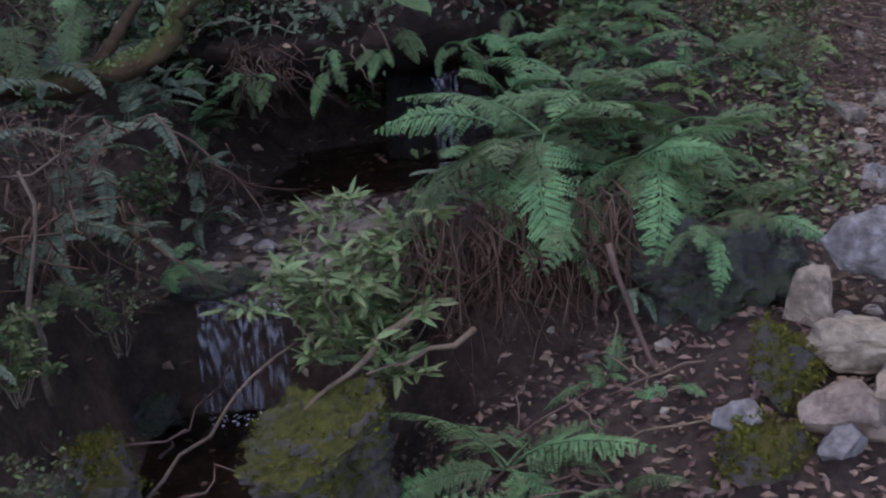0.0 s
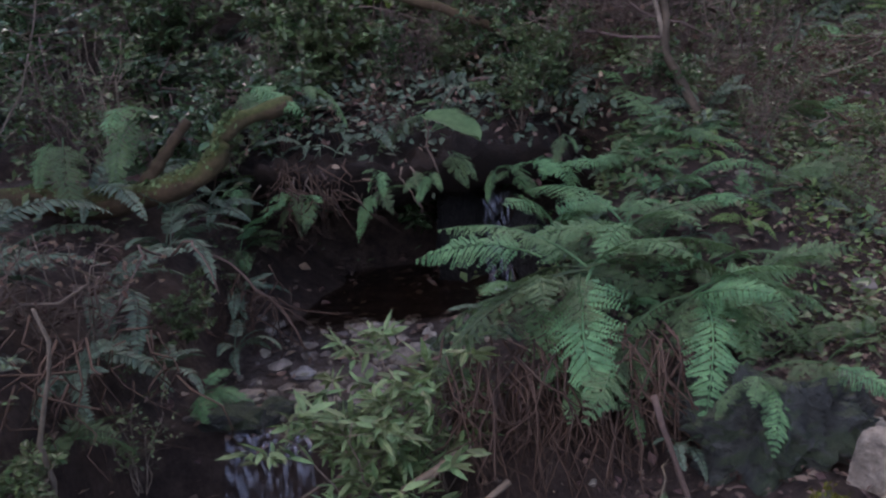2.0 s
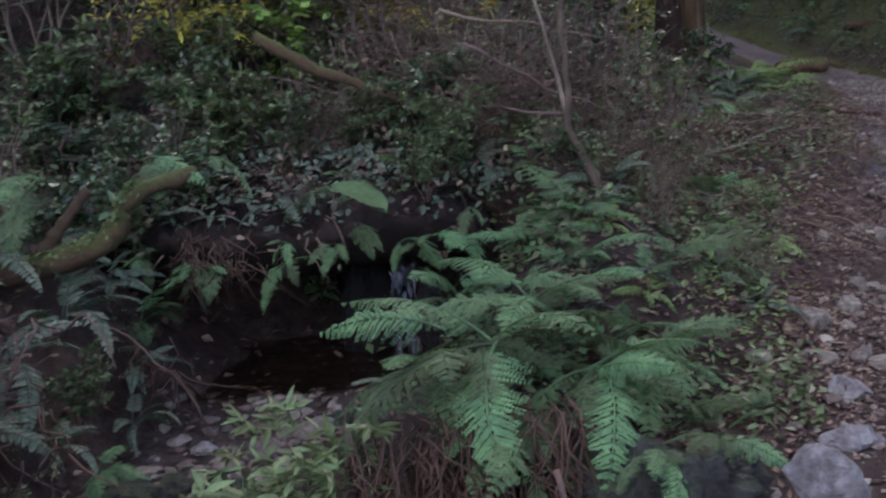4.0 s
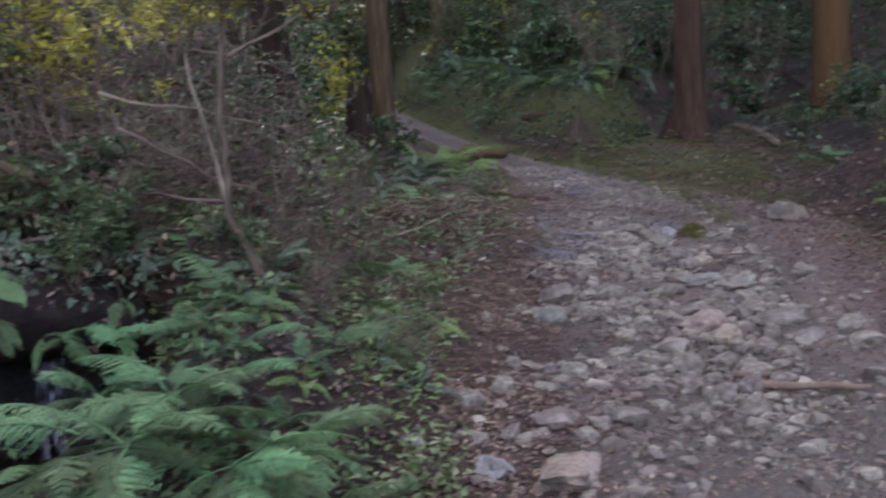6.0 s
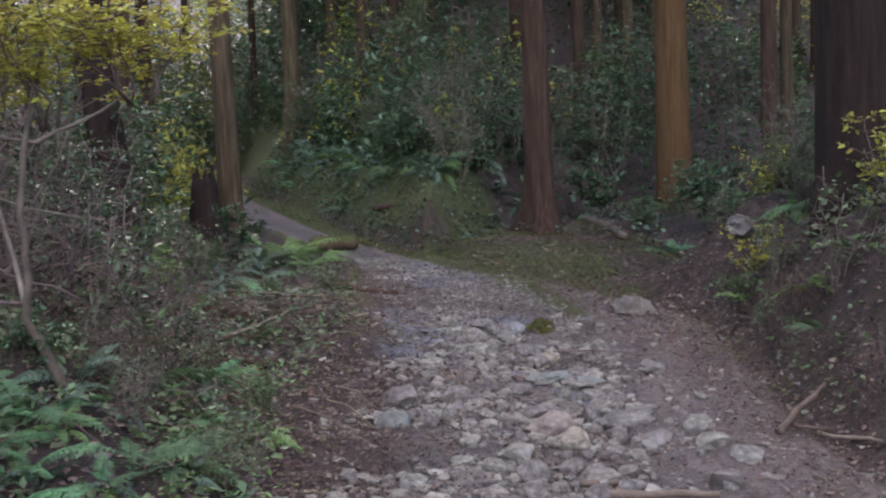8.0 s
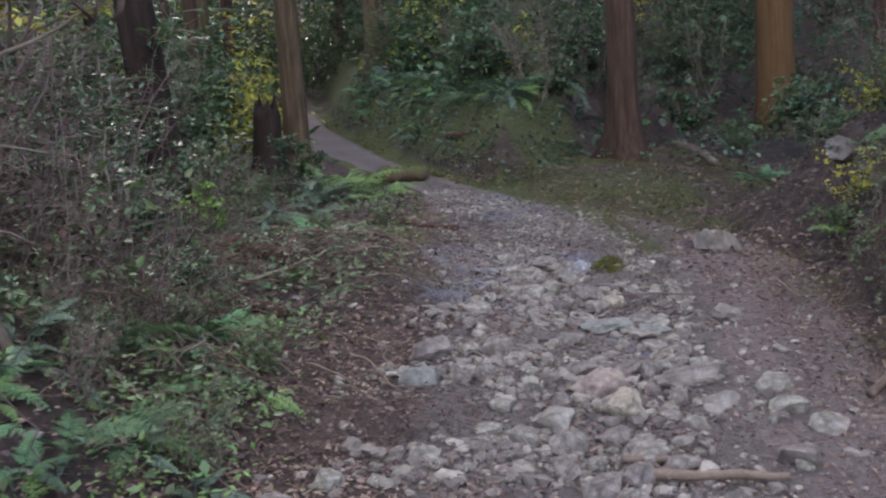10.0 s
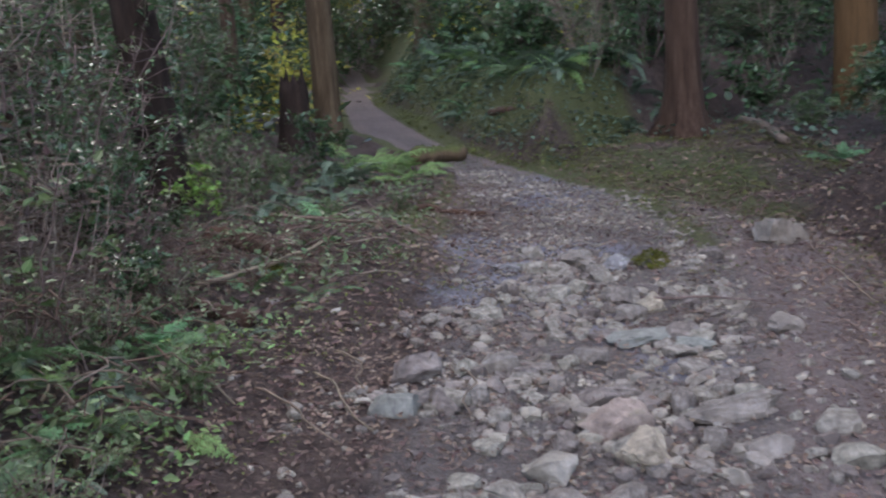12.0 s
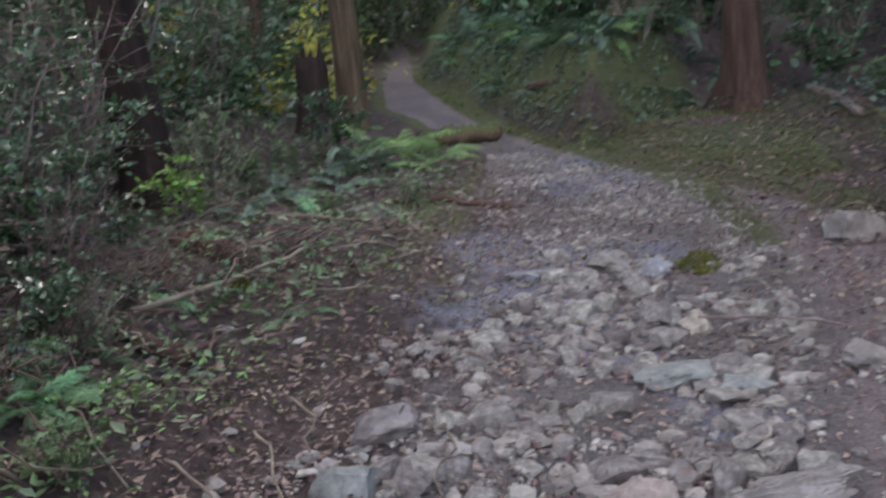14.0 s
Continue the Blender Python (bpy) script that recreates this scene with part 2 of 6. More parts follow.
def height(x, y):
    """The ground's height: path, stream gully, banks and hills."""
    x, y = np.asarray(x, float), np.asarray(y, float)
    xl, xr = edges(y)
    z = plane_z(x, y)
    mid = (xl + xr) / 2
    z = z - 0.06 * np.exp(-((x - mid) / 1.0) ** 2)
    # raised stony edge of the path beside the gully
    z = z + 0.1 * np.exp(-((y - 2.9) / 1.0) ** 2) * sstep(0.45, 0.9, x) * (1 - sstep(2.2, 3.6, x))
    z = z + 0.16 * (1 - sstep(0.9, 2.0, y)) * sstep(-1.2, -0.4, x)
    # hillside to the left, above the hollow
    left = np.clip(xl - 0.5 - x, 0, None)
    lift = np.minimum(0.42 * np.clip(1.4 - x, 0, None), 0.28 + 0.46 * np.clip(y - 5.6, 0, None))
    lift = np.minimum(lift, 1.9) * sstep(5.85, 6.12, y + 0.12 * np.sin(3 * x) - 0.35 * sstep(0.2, 0.9, x) * -1) * (1 - 0.75 * sstep(8.5, 11, y))
    z = z + lift + 0.07 * np.clip(left, 0, 12) * sstep(7, 10, y)
    # raised verge between the path and the hollow
    d = xl - x
    verge = 0.14 * sstep(-0.35, 0.25, d) * (1 - sstep(2.0, 3.5, d)) * sstep(4.2, 5.2, y) * (1 - sstep(9.0, 11.0, y))
    verge = verge + 0.4 * sstep(-0.05, 0.9, d) * sstep(4.0, 5.0, y) * (1 - sstep(5.6, 7.4, y))
    z = z + verge * sstep(0.1, 0.6, x)
    # gully of the stream
    xs = np.interp(y, (0, 2, 3, 3.6, 4.5, 5.6), (-1.8, -1.15, -1.05, -1.0, -0.85, -0.6))
    floor = np.where(y > 3.85, 0.1, -0.42) + np.where((y > 3.7) & (y <= 3.85), 0.52 * sstep(3.7, 3.85, y), 0)
    d = x - xs
    r0 = np.interp(y, (2.5, 3.3, 3.5, 4.2, 5.6), (0.35, 0.35, 0.3, 0.4, 0.6))
    r1 = np.interp(y, (2.5, 3.2, 3.5, 4.0, 5.6), (1.55, 1.6, 0.85, 1.0, 1.35))
    near = 1 - sstep(5.85, 6.12, y + 0.12 * np.sin(3 * x) + 0.35 * sstep(0.2, 0.9, x))
    carve_r = 1 - sstep(r0, r1, d)
    carve_l = 1 - sstep(-0.72, -0.38, d)
    bank_l = z + 0.6 * sstep(-0.45, -1.2, d) * (1 - sstep(5.2, 5.8, y)) * sstep(0.5, 2.0, y)
    gz = np.where(d > 0, z * (1 - carve_r) + floor * carve_r, bank_l * carve_l + floor * (1 - carve_l))
    z = z * (1 - near) + gz * near
    z = z + 0.5 * np.exp(-((x + 1.75) / 0.32) ** 2 - ((y - 3.0) / 0.7) ** 2)
    # spur that carries the fern
    z = z + 0.27 * np.exp(-((x - 0.35) / 0.42) ** 2 - ((y - 3.72) / 0.26) ** 2)
    # right-hand banks and hills
    out = x - xr
    near_bank = (1.05 * sstep(0.0, 1.3, out) + 0.22 * np.clip(out - 1.0, 0, 20)) * (1 - sstep(8.8, 10.5, y))
    open_slope = 0.07 * np.clip(out, 0, 12) * sstep(8.8, 10.5, y) * (1 - 0.6 * sstep(13.6, 15.2, y))
    foot = np.interp(x, FOOT_X, FOOT_Y)
    far_bank = 0.95 * sstep(0.0, 1.0, np.minimum(out, y - foot))
    hill = 0.27 * np.clip(y - foot - 1.8, 0, 70) * sstep(1.2, 5.0, out)
    z = z + near_bank + open_slope + far_bank + hill
    # the valley closes far out
    r = np.hypot(x - 4, y - 10)
    z = z + 0.26 * np.clip(r - 17, 0, 60) * (1 - np.exp(-((x - mid) / 3.5) ** 2) * (1 - sstep(27, 36, y))) * np.where(y > 0, 1, 0.6)
    return z


def unlevel(x, y, flat):
    """Small unevenness of the soil."""
    return (noise.noise(Vector((x * 0.9, y * 0.9, 3))) * 0.09 + noise.noise(Vector((x * 3.1, y * 3.1, 9))) * 0.035 + noise.noise(Vector((x * 9, y * 9, 1))) * 0.012) * (0.35 if flat else 1.0)


GRID = height(*np.meshgrid(np.arange(-5, 16.01, 0.06), np.arange(-2, 24.01, 0.06)))


def ground_z(x, y):
    """The height of the uneven ground at a place."""
    x, y = float(x), float(y)
    xl, xr = edges(y)
    fx, fy = (x + 5) / 0.06, (y + 2) / 0.06
    i, j = int(fx), int(fy)
    if 0 <= i < GRID.shape[1] - 1 and 0 <= j < GRID.shape[0] - 1 and fx > 0 and fy > 0:
        a, b = fx - i, fy - j
        z = (GRID[j, i] * (1 - a) + GRID[j, i + 1] * a) * (1 - b) + (GRID[j + 1, i] * (1 - a) + GRID[j + 1, i + 1] * a) * b
    else:
        z = height(x, y)
    return float(z) + unlevel(x, y, xl - 0.2 < x < xr + 0.2)


def spread(a, b, c, d, fine, coarse):
    """Grid lines, dense between b and c and widening towards a and d."""
    inner = list(np.arange(b, c, fine))
    lo, step = [], fine
    v = b
    while v > a:
        step *= 1.16
        v -= step
        lo.append(v)
    hi, step, v = [], fine, c
    hi.append(c)
    while v < d:
        step *= 1.16
        v += step
        hi.append(v)
    return np.array(lo[::-1] + inner + hi)


def mesh_object(name, verts, faces, mat, parent=None, smooth=True):
    me = bpy.data.meshes.new(name)
    me.from_pydata([tuple(v) for v in verts] if not isinstance(verts, np.ndarray) else verts.tolist(), [], faces if isinstance(faces, list) else faces.tolist())
    me.materials.append(mat)
    if smooth:
        me.polygons.foreach_set("use_smooth", [True] * len(me.polygons))
    me.update()
    ob = new(name, me)
    if parent is not None:
        ob.parent = parent
    return ob


def build_ground():
    xs, ys = spread(-75, -3.0, 8.6, 80, 0.075, 3), spread(-60, 1.6, 15.5, 85, 0.075, 3)
    gx, gy = np.meshgrid(xs, ys)
    gz = height(gx, gy)
    xl, xr = edges(gy)
    flat = (gx > xl - 0.2) & (gx < xr + 0.2)
    ny, nx = gx.shape
    verts = [(gx[j, i], gy[j, i], gz[j, i] + unlevel(gx[j, i], gy[j, i], flat[j, i])) for j in range(ny) for i in range(nx)]
    faces = [(j * nx + i, j * nx + i + 1, (j + 1) * nx + i + 1, (j + 1) * nx + i) for j in range(ny - 1) for i in range(nx - 1)]
    ob = mesh_object("ground", verts, faces, M_GROUND)
    u = (gx - xl) / (xr - xl)
    inside = sstep(-0.04, 0.06, u) * (1 - sstep(0.96, 1.04, u))
    trail = inside * (sstep(0.6, 0.72, u) * 0.95 + 0.04 + 0.6 * sstep(9.5, 12, gy) + 0.4 * sstep(13.5, 16, gy))
    gravel = sstep(0.12, 0.3, u) * (1 - sstep(0.66, 0.8, u)) * (1 - 0.6 * sstep(14, 19, gy))
    gully = (1 - sstep(0.45, 0.7, np.abs(gx - np.interp(gy, (0, 3, 5.6), (-1.8, -1.05, -0.6))))) * (gy < 5.5)
    gravel = np.clip(gravel + gully * 0.45 * sstep(3.8, 4.0, gy) * (1 - sstep(5.0, 5.2, gy)), 0, 1)
    moss = 0.75 * np.exp(-((np.abs(u - 0.5) - 0.55) / 0.14) ** 2) * sstep(13.5, 16, gy) + np.exp(-((u + 0.04) / 0.07) ** 2) * 0.75 * sstep(8.6, 10, gy) + np.exp(-((u - 1.02) / 0.12) ** 2) * 0.7 * sstep(8.5, 10, gy)
    moss = moss + 0.8 * sstep(0, 0.5, gx - xr) * (1 - sstep(2.0, 3.0, gx - xr)) * sstep(13.6, 14.4, gy)
    # patches along the trickle that get the painted sheen
    wet_sheen = sum(np.exp(-((gx - wx) / wr) ** 2 - ((gy - wy) / ws) ** 2) for wx, wy, wr, ws in ((4.2, 9.4, 0.5, 0.75), (5.0, 9.3, 0.45, 0.35), (5.9, 12.2, 0.6, 0.9), (5.3, 11.0, 0.4, 0.7), (3.85, 8.2, 0.5, 0.45), (4.3, 7.7, 0.3, 0.6), (4.45, 6.7, 0.3, 0.3)))
    bed = np.interp(gy, BED_Y, BED_X)
    moss = moss + 0.75 * np.exp(-((gx - bed - 0.12) / 0.2) ** 2) * sstep(8.2, 9.2, gy) * (1 - sstep(13, 14, gy))
    soil = 0.55 * sstep(0.3, 0.7, gx - bed) * sstep(9.0, 10.2, gy) * (1 - sstep(12.5, 13.5, gy))
    trail, gravel = trail * (1 - soil), gravel * (1 - sstep(0.0, 0.2, gx - bed))
    moss = moss + 1.15 * np.exp(-((gx - 7.1) / 0.95) ** 2 - ((gy - 12.2) / 1.4) ** 2) + 0.7 * np.exp(-((gx - 3.9) / 0.45) ** 2 - ((gy - 10.7) / 0.9) ** 2)
    for key, arr in (("trail", trail), ("wet_sheen", np.clip(wet_sheen * 0.9, 0, 1)), ("gravel", gravel), ("moss", np.clip(moss, 0, 1))):
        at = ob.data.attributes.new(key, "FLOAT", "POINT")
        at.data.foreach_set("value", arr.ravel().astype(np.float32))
    return tagged(ob, "forest floor of brown litter with a trodden stony path", "ground", kind="structure")


ground = build_ground()

# ---- builders ----
RNG = np.random.default_rng(7)


def thing(name, x, y, z, label, category, group="", rz=0.0, scale=1.0, kind=""):
    e = new(name)
    e.empty_display_size = 0.1
    e.location, e.rotation_euler = (x, y, z), (0, 0, radians(rz))
    e.scale = (scale, scale, scale) if not isinstance(scale, tuple) else scale
    return tagged(e, label, category, group, kind)


def part(name, data, parent, m=None, label=""):
    ob = new(name, data)
    ob.parent = parent
    if m is not None:
        ob.matrix_basis = m
    return tagged(ob, label)


def mesh_of(name, verts, faces, mat, smooth=True):
    me = bpy.data.meshes.new(name)
    me.from_pydata(np.asarray(verts, float).tolist(), [], [list(map(int, f)) for f in faces])
    me.materials.append(mat)
    if smooth:
        me.polygons.foreach_set("use_smooth", [True] * len(me.polygons))
    me.update()
    return me


def tube(points, radii, sides=7):
    """A tapered round bar along points: vertices and faces."""
    P = np.array(points, float)
    n = len(P)
    T = np.gradient(P, axis=0)
    T /= np.linalg.norm(T, axis=1)[:, None] + 1e-9
    ref = np.array((0.31, 0.17, 0.93)) if abs(T[0][2]) < 0.8 else np.array((1.0, 0.2, 0.1))
    V, F = [], []
    for k in range(n):
        a = np.cross(T[k], ref)
        a /= np.linalg.norm(a)
        b = np.cross(T[k], a)
        for s in range(sides):
            w = 2 * math.pi * s / sides
            V.append(P[k] + radii[k] * (math.cos(w) * a + math.sin(w) * b))
    for k in range(n - 1):
        for s in range(sides):
            q = (s + 1) % sides
            F.append((k * sides + s, k * sides + q, (k + 1) * sides + q, (k + 1) * sides + s))
    F.append(tuple(range(sides - 1, -1, -1)))
    F.append(tuple((n - 1) * sides + s for s in range(sides)))
    return V, F


def join(lists):
    V, F = [], []
    for v, f in lists:
        o = len(V)
        V.extend(v)
        F.extend([tuple(i + o for i in q) for q in f])
    return V, F


def wiggly(a, b, n=8, amp=0.05, seed=0, sag=0.0):
    """Points from a to b with a natural waver."""
    r = np.random.default_rng(seed)
    a, b = np.array(a, float), np.array(b, float)
    t = np.linspace(0, 1, n)[:, None]
    off = np.cumsum(r.normal(0, 1, (n, 3)), 0)
    off -= off[0] + (off[-1] - off[0]) * t
    P = a + (b - a) * t + off * amp
    P[:, 2] += sag * (4 * t * (1 - t))[:, 0]
    return P


def leaves(pos, ahead, up, length, width, fold=0.12, plain=False):
    """Leaf blades: six corners each, folded along the midrib. Arrays in, vertices and faces out."""
    pos, ahead, up = (np.asarray(v, float) for v in (pos, ahead, up))
    ahead = ahead / (np.linalg.norm(ahead, axis=1)[:, None] + 1e-9)
    side = np.cross(ahead, up)
    side /= np.linalg.norm(side, axis=1)[:, None] + 1e-9
    nrm = np.cross(side, ahead)
    L, W = np.asarray(length)[:, None], np.asarray(width)[:, None]
    prof = ((0, 0, 0), (0.28, 0.5, fold), (0.66, 0.4, fold * 0.6), (1, 0, -0.08), (0.66, -0.4, fold * 0.6), (0.28, -0.5, fold))
    if plain:
        prof = ((0, 0, 0), (0.42, 0.5, fold), (1, 0, -0.05), (0.42, -0.5, fold))
    V = np.stack([pos + ahead * L * a + side * W * s + nrm * W * h for a, s, h in prof], 1).reshape(-1, 3)
    if plain:
        base = np.arange(len(pos))[:, None] * 4
        return V, np.concatenate([base + np.array((0, 1, 2)), base + np.array((0, 2, 3))], 0)
    base = np.arange(len(pos))[:, None] * 6
    F = np.concatenate([base + np.array((0, 1, 2, 3)), base + np.array((0, 3, 4, 5))], 0)
    return V, F


def frond_mesh(name, mat, length=0.6, width=0.3, pairs=16, arch=0.25, droop=0.5, lacy=False, seed=0, rise=0.9):
    """A fern frond from its foot along +x: midrib and two rows of pinnae, each of leaflets when lacy."""
    r = np.random.default_rng(seed)
    t = np.linspace(0, 1, 14)
    ang = rise - (rise + droop) * t
    px = np.concatenate([[0], np.cumsum(np.cos(ang[:-1]))]) * length / 13
    pz = np.concatenate([[0], np.cumsum(np.sin(ang[:-1]))]) * length / 13
    py = 0.05 * length * np.sin(t * 3 + seed)
    rib = np.stack([px, py, pz], 1)
    parts = [tube(rib, 0.006 * length / 0.6 * (1 - 0.85 * t), 4)]
    P, A, U, L, W = [], [], [], [], []
    for k in range(pairs):
        s = 0.2 + 0.78 * k / (pairs - 1)
        c = np.array([np.interp(s, t, rib[:, j]) for j in range(3)])
        e = np.array([np.interp(min(1, s + 0.05), t, rib[:, j]) for j in range(3)]) - np.array([np.interp(s - 0.05, t, rib[:, j]) for j in range(3)])
        e /= np.linalg.norm(e)
        side = np.cross(e, (0, 0, 1))
        side /= np.linalg.norm(side)
        up = np.cross(side, e)
        reach = width * 0.5 * (1.08 * (1 - s) ** 0.75 * min(1, 0.55 + s) + 0.05) * r.uniform(0.85, 1.1)
        for sg in (-1, 1):
            way = side * sg + e * r.uniform(0.3, 0.6) - up * (0.05 + 0.4 * r.random())
            way /= np.linalg.norm(way)
            if lacy:
                m = 10
                for q in range(m):
                    w = 0.08 + 0.9 * q / m
                    foot = c + way * reach * w - up * reach * 0.12 * w * w
                    sz = min(reach * 0.32, length * 0.045) * (1 - 0.75 * w) + 0.005
                    for sg2 in (-1, 1):
                        P.append(foot); A.append(np.cross(up, way) * sg2 + way * 0.7); U.append(up + r.normal(0, 0.15, 3)); L.append(sz * r.uniform(0.75, 1.15)); W.append(sz * 0.5)
                P.append(c + way * reach * 0.93); A.append(way); U.append(up); L.append(reach * 0.1); W.append(reach * 0.05)
            else:
                P.append(c); A.append(way); U.append(up + r.normal(0, 0.12, 3)); L.append(reach); W.append(width * 0.062 + 0.006)
    V, F = leaves(P, A, U, L, W, plain=lacy)
    parts.append((V.tolist(), F.tolist()))
    return mesh_of(name, *join(parts), mat, False)


FRONDS = {}
for kind_, mat_, lacy_, le_, wi_, pr_, dr_ in (
        ("lacy", M_FERN, True, 0.68, 0.4, 14, 0.35), ("dark", M_FERN_DARK, False, 0.6, 0.25, 24, 0.55),
        ("light", M_FERN_LIGHT, True, 0.5, 0.26, 12, 0.4), ("dead", M_DEAD, False, 0.6, 0.16, 14, 1.3)):
    FRONDS[kind_] = [frond_mesh("frond", mat_, le_ * (0.85 + 0.15 * k), wi_, pr_, 0.25, dr_ + 0.15 * k, lacy_, 11 * k + len(kind_), 0.6 if lacy_ else 0.9) for k in range(3)]


def fern(x, y, z, kind, count=7, size=1.0, label="green fern with arching fronds on the bank", turn=(0, 360), seed=0, tilt=0.0):
    r = np.random.default_rng(seed + int(abs(x * 100) + abs(y * 10)))
    root = thing("fern", x, y, z, label, "fern", "ferns of the undergrowth", 0, size)
    for k in range(count):
        a = turn[0] + (turn[1] - turn[0]) * (k + r.uniform(0.1, 0.9)) / count
        part("frond", FRONDS[kind][k % 3], root, pose(0, 0, 0, r.uniform(-34, 34), r.uniform(-24, 30) + tilt, a + r.uniform(-15, 15)) @ Matrix.Scale(r.uniform(0.6, 1.15), 4))
    return root


def shrub_meshes(seed, mat, stems=6, twigs=26, count=420, leaf=0.075, aspect=0.42, spread_=0.55, bare=0.0):
    """A shrub one metre high: wavering stems with twigs, and the leaves along them."""
    r = np.random.default_rng(seed)
    bars, tips = [], []
    for k in range(stems):
        a = r.uniform(0, 2 * math.pi)
        lean = r.uniform(0.15, 1.0) * spread_
        top = np.array((math.cos(a) * lean, math.sin(a) * lean, r.uniform(0.6, 1.0)))
        P = wiggly((math.cos(a) * 0.04, math.sin(a) * 0.04, -0.05), top, 8, 0.03, seed * 31 + k)
        bars.append(tube(P, np.linspace(0.008, 0.003, 8), 5))
        for q in range(twigs // stems + 1):
            s = r.uniform(0.3, 1.0)
            foot = np.array([np.interp(s, np.linspace(0, 1, 8), P[:, j]) for j in range(3)])
            b = r.uniform(0, 2 * math.pi)
            end = foot + np.array((math.cos(b), math.sin(b), r.uniform(-0.2, 0.7))) * r.uniform(0.12, 0.34)
            Q = wiggly(foot, end, 5, 0.015, seed * 57 + k * 9 + q)
            bars.append(tube(Q[::2], np.linspace(0.003, 0.0012, 3), 3))
            tips.append(Q)
    tw = np.array(tips)
    k = r.integers(0, len(tw), count)
    s = r.uniform(0.25, 1.0, count) * 4
    i = np.minimum(s.astype(int), 3)
    f = (s - i)[:, None]
    pos = tw[k, i] * (1 - f) + tw[k, i + 1] * f + r.normal(0, 0.012, (count, 3))
    way = r.normal(0, 1, (count, 3)) * (1, 1, 0.45) + (tw[k, 4] - tw[k, 0]) * 2
    up = r.normal(0, 0.4, (count, 3)) + (0, 0, 1)
    L = leaf * r.uniform(0.6, 1.25, count)
    V, F = leaves(pos, way, up, L, L * aspect, plain=leaf < 0.05)
    return mesh_of("branchwork", *join(bars), M_STEM), mesh_of("foliage", V, F, mat, False)


SHRUBS = dict(
    evergreen=[shrub_meshes(s, M_EVERGREEN, 7, 44, 900, 0.1, 0.42) for s in (1, 2, 3)],
    dense=[shrub_meshes(s, M_SHRUB, 8, 50, 1100, 0.085, 0.5, 0.6) for s in (4, 5)],
    thin=[shrub_meshes(s, M_SHRUB, 6, 60, 260, 0.06, 0.5, 0.5) for s in (6, 7)],
    yellow=[shrub_meshes(s, M_YELLOW, 5, 60, 520, 0.075, 0.5, 0.6) for s in (8, 9)],
    lime=[shrub_meshes(s, M_LIME, 5, 30, 420, 0.11, 0.5, 0.6) for s in (10,)],
    pale=[shrub_meshes(s, M_PALE, 6, 40, 520, 0.16, 0.26, 0.65) for s in (14,)],
    bare=[shrub_meshes(s, M_DEAD, 9, 130, 160, 0.06, 0.5, 0.5) for s in (12, 13)])
SHRUBS["evergreen_tall"] = [shrub_meshes(s, M_EVERGREEN, 8, 90, 1500, 0.046, 0.42, 0.5) for s in (41, 42)]
SHRUBS["dense_tall"] = [shrub_meshes(s, M_SHRUB, 8, 100, 1700, 0.036, 0.5, 0.5) for s in (43, 44)]
SHRUBS["yellow_tall"] = [shrub_meshes(s, M_YELLOW, 7, 110, 1700, 0.045, 0.5, 0.65) for s in (45, 46)]
SHRUBS["thin_tall"] = [shrub_meshes(s, M_SHRUB, 8, 110, 700, 0.03, 0.5, 0.5) for s in (47, 48)]
SHRUB_LABEL = dict(
    evergreen="evergreen shrub with glossy dark green leaves", dense="dense green shrub of the forest undergrowth",
    thin="thin twiggy shrub with sparse green leaves", yellow="small shrub with yellow-green autumn leaves",
    pale="low plant with pale green lance-shaped leaves over the stream",
    lime="low shrub with bright lime-green leaves", bare="leafless grey-brown tangle of thin twigs")


def shrub(x, y, kind, h, w=None, rz=None, sink=0.03, z=None):
    r = np.random.default_rng(int(abs(x * 977) + abs(y * 131)))
    pick = kind + "_tall" if h > 1.15 and kind + "_tall" in SHRUBS else kind
    stems, foliage = SHRUBS[pick][int(r.integers(0, len(SHRUBS[pick])))]
    w = w or h
    root = thing("shrub", x, y, (ground_z(x, y) if z is None else z) - sink, SHRUB_LABEL[kind], "shrub", "shrubs of the undergrowth", rz if rz is not None else float(r.uniform(0, 360)), (w, w, h))
    part("branchwork", stems, root)
    part("foliage", foliage, root)
    return root


def rock_mesh(name, seed, size, mat, level=4, cuts=15, rough=0.11):
    """A stone cut by random facets from a ball, then worn by noise; its foot lies below its origin."""
    r = np.random.default_rng(seed)
    bm = bmesh.new()
    bmesh.ops.create_icosphere(bm, subdivisions=level if max(size) > 0.3 else 3, radius=1.0)
    planes = []
    for k in range(cuts):
        n = r.normal(0, 1, 3)
        n /= np.linalg.norm(n)
        planes.append((n, r.uniform(0.5, 0.82)))
    Q = []
    for v in bm.verts:
        p = np.array(v.co)
        for n, d in planes:
            s = p @ n - d
            if s > 0:
                p = p - n * s
        q = Vector(p * 2.2 + seed)
        Q.append(p * (1 + rough * noise.noise(q) + rough * 0.6 * noise.noise(q * 3.1) + rough * 0.45 * noise.noise(q * 7) + rough * 0.25 * noise.noise(q * 15)))
    Q = np.array(Q)
    lo, hi = Q.min(0), Q.max(0)
    Q = (Q - (lo + hi) / 2) / (hi - lo) * np.array(size)
    for v, p in zip(bm.verts, Q):
        v.co = p
    me = bpy.data.meshes.new(name)
    bm.to_mesh(me)
    bm.free()
    me.materials.append(mat)
    me.polygons.foreach_set("use_smooth", [True] * len(me.polygons))
    me.set_sharp_from_angle(angle=radians(35))
    return me


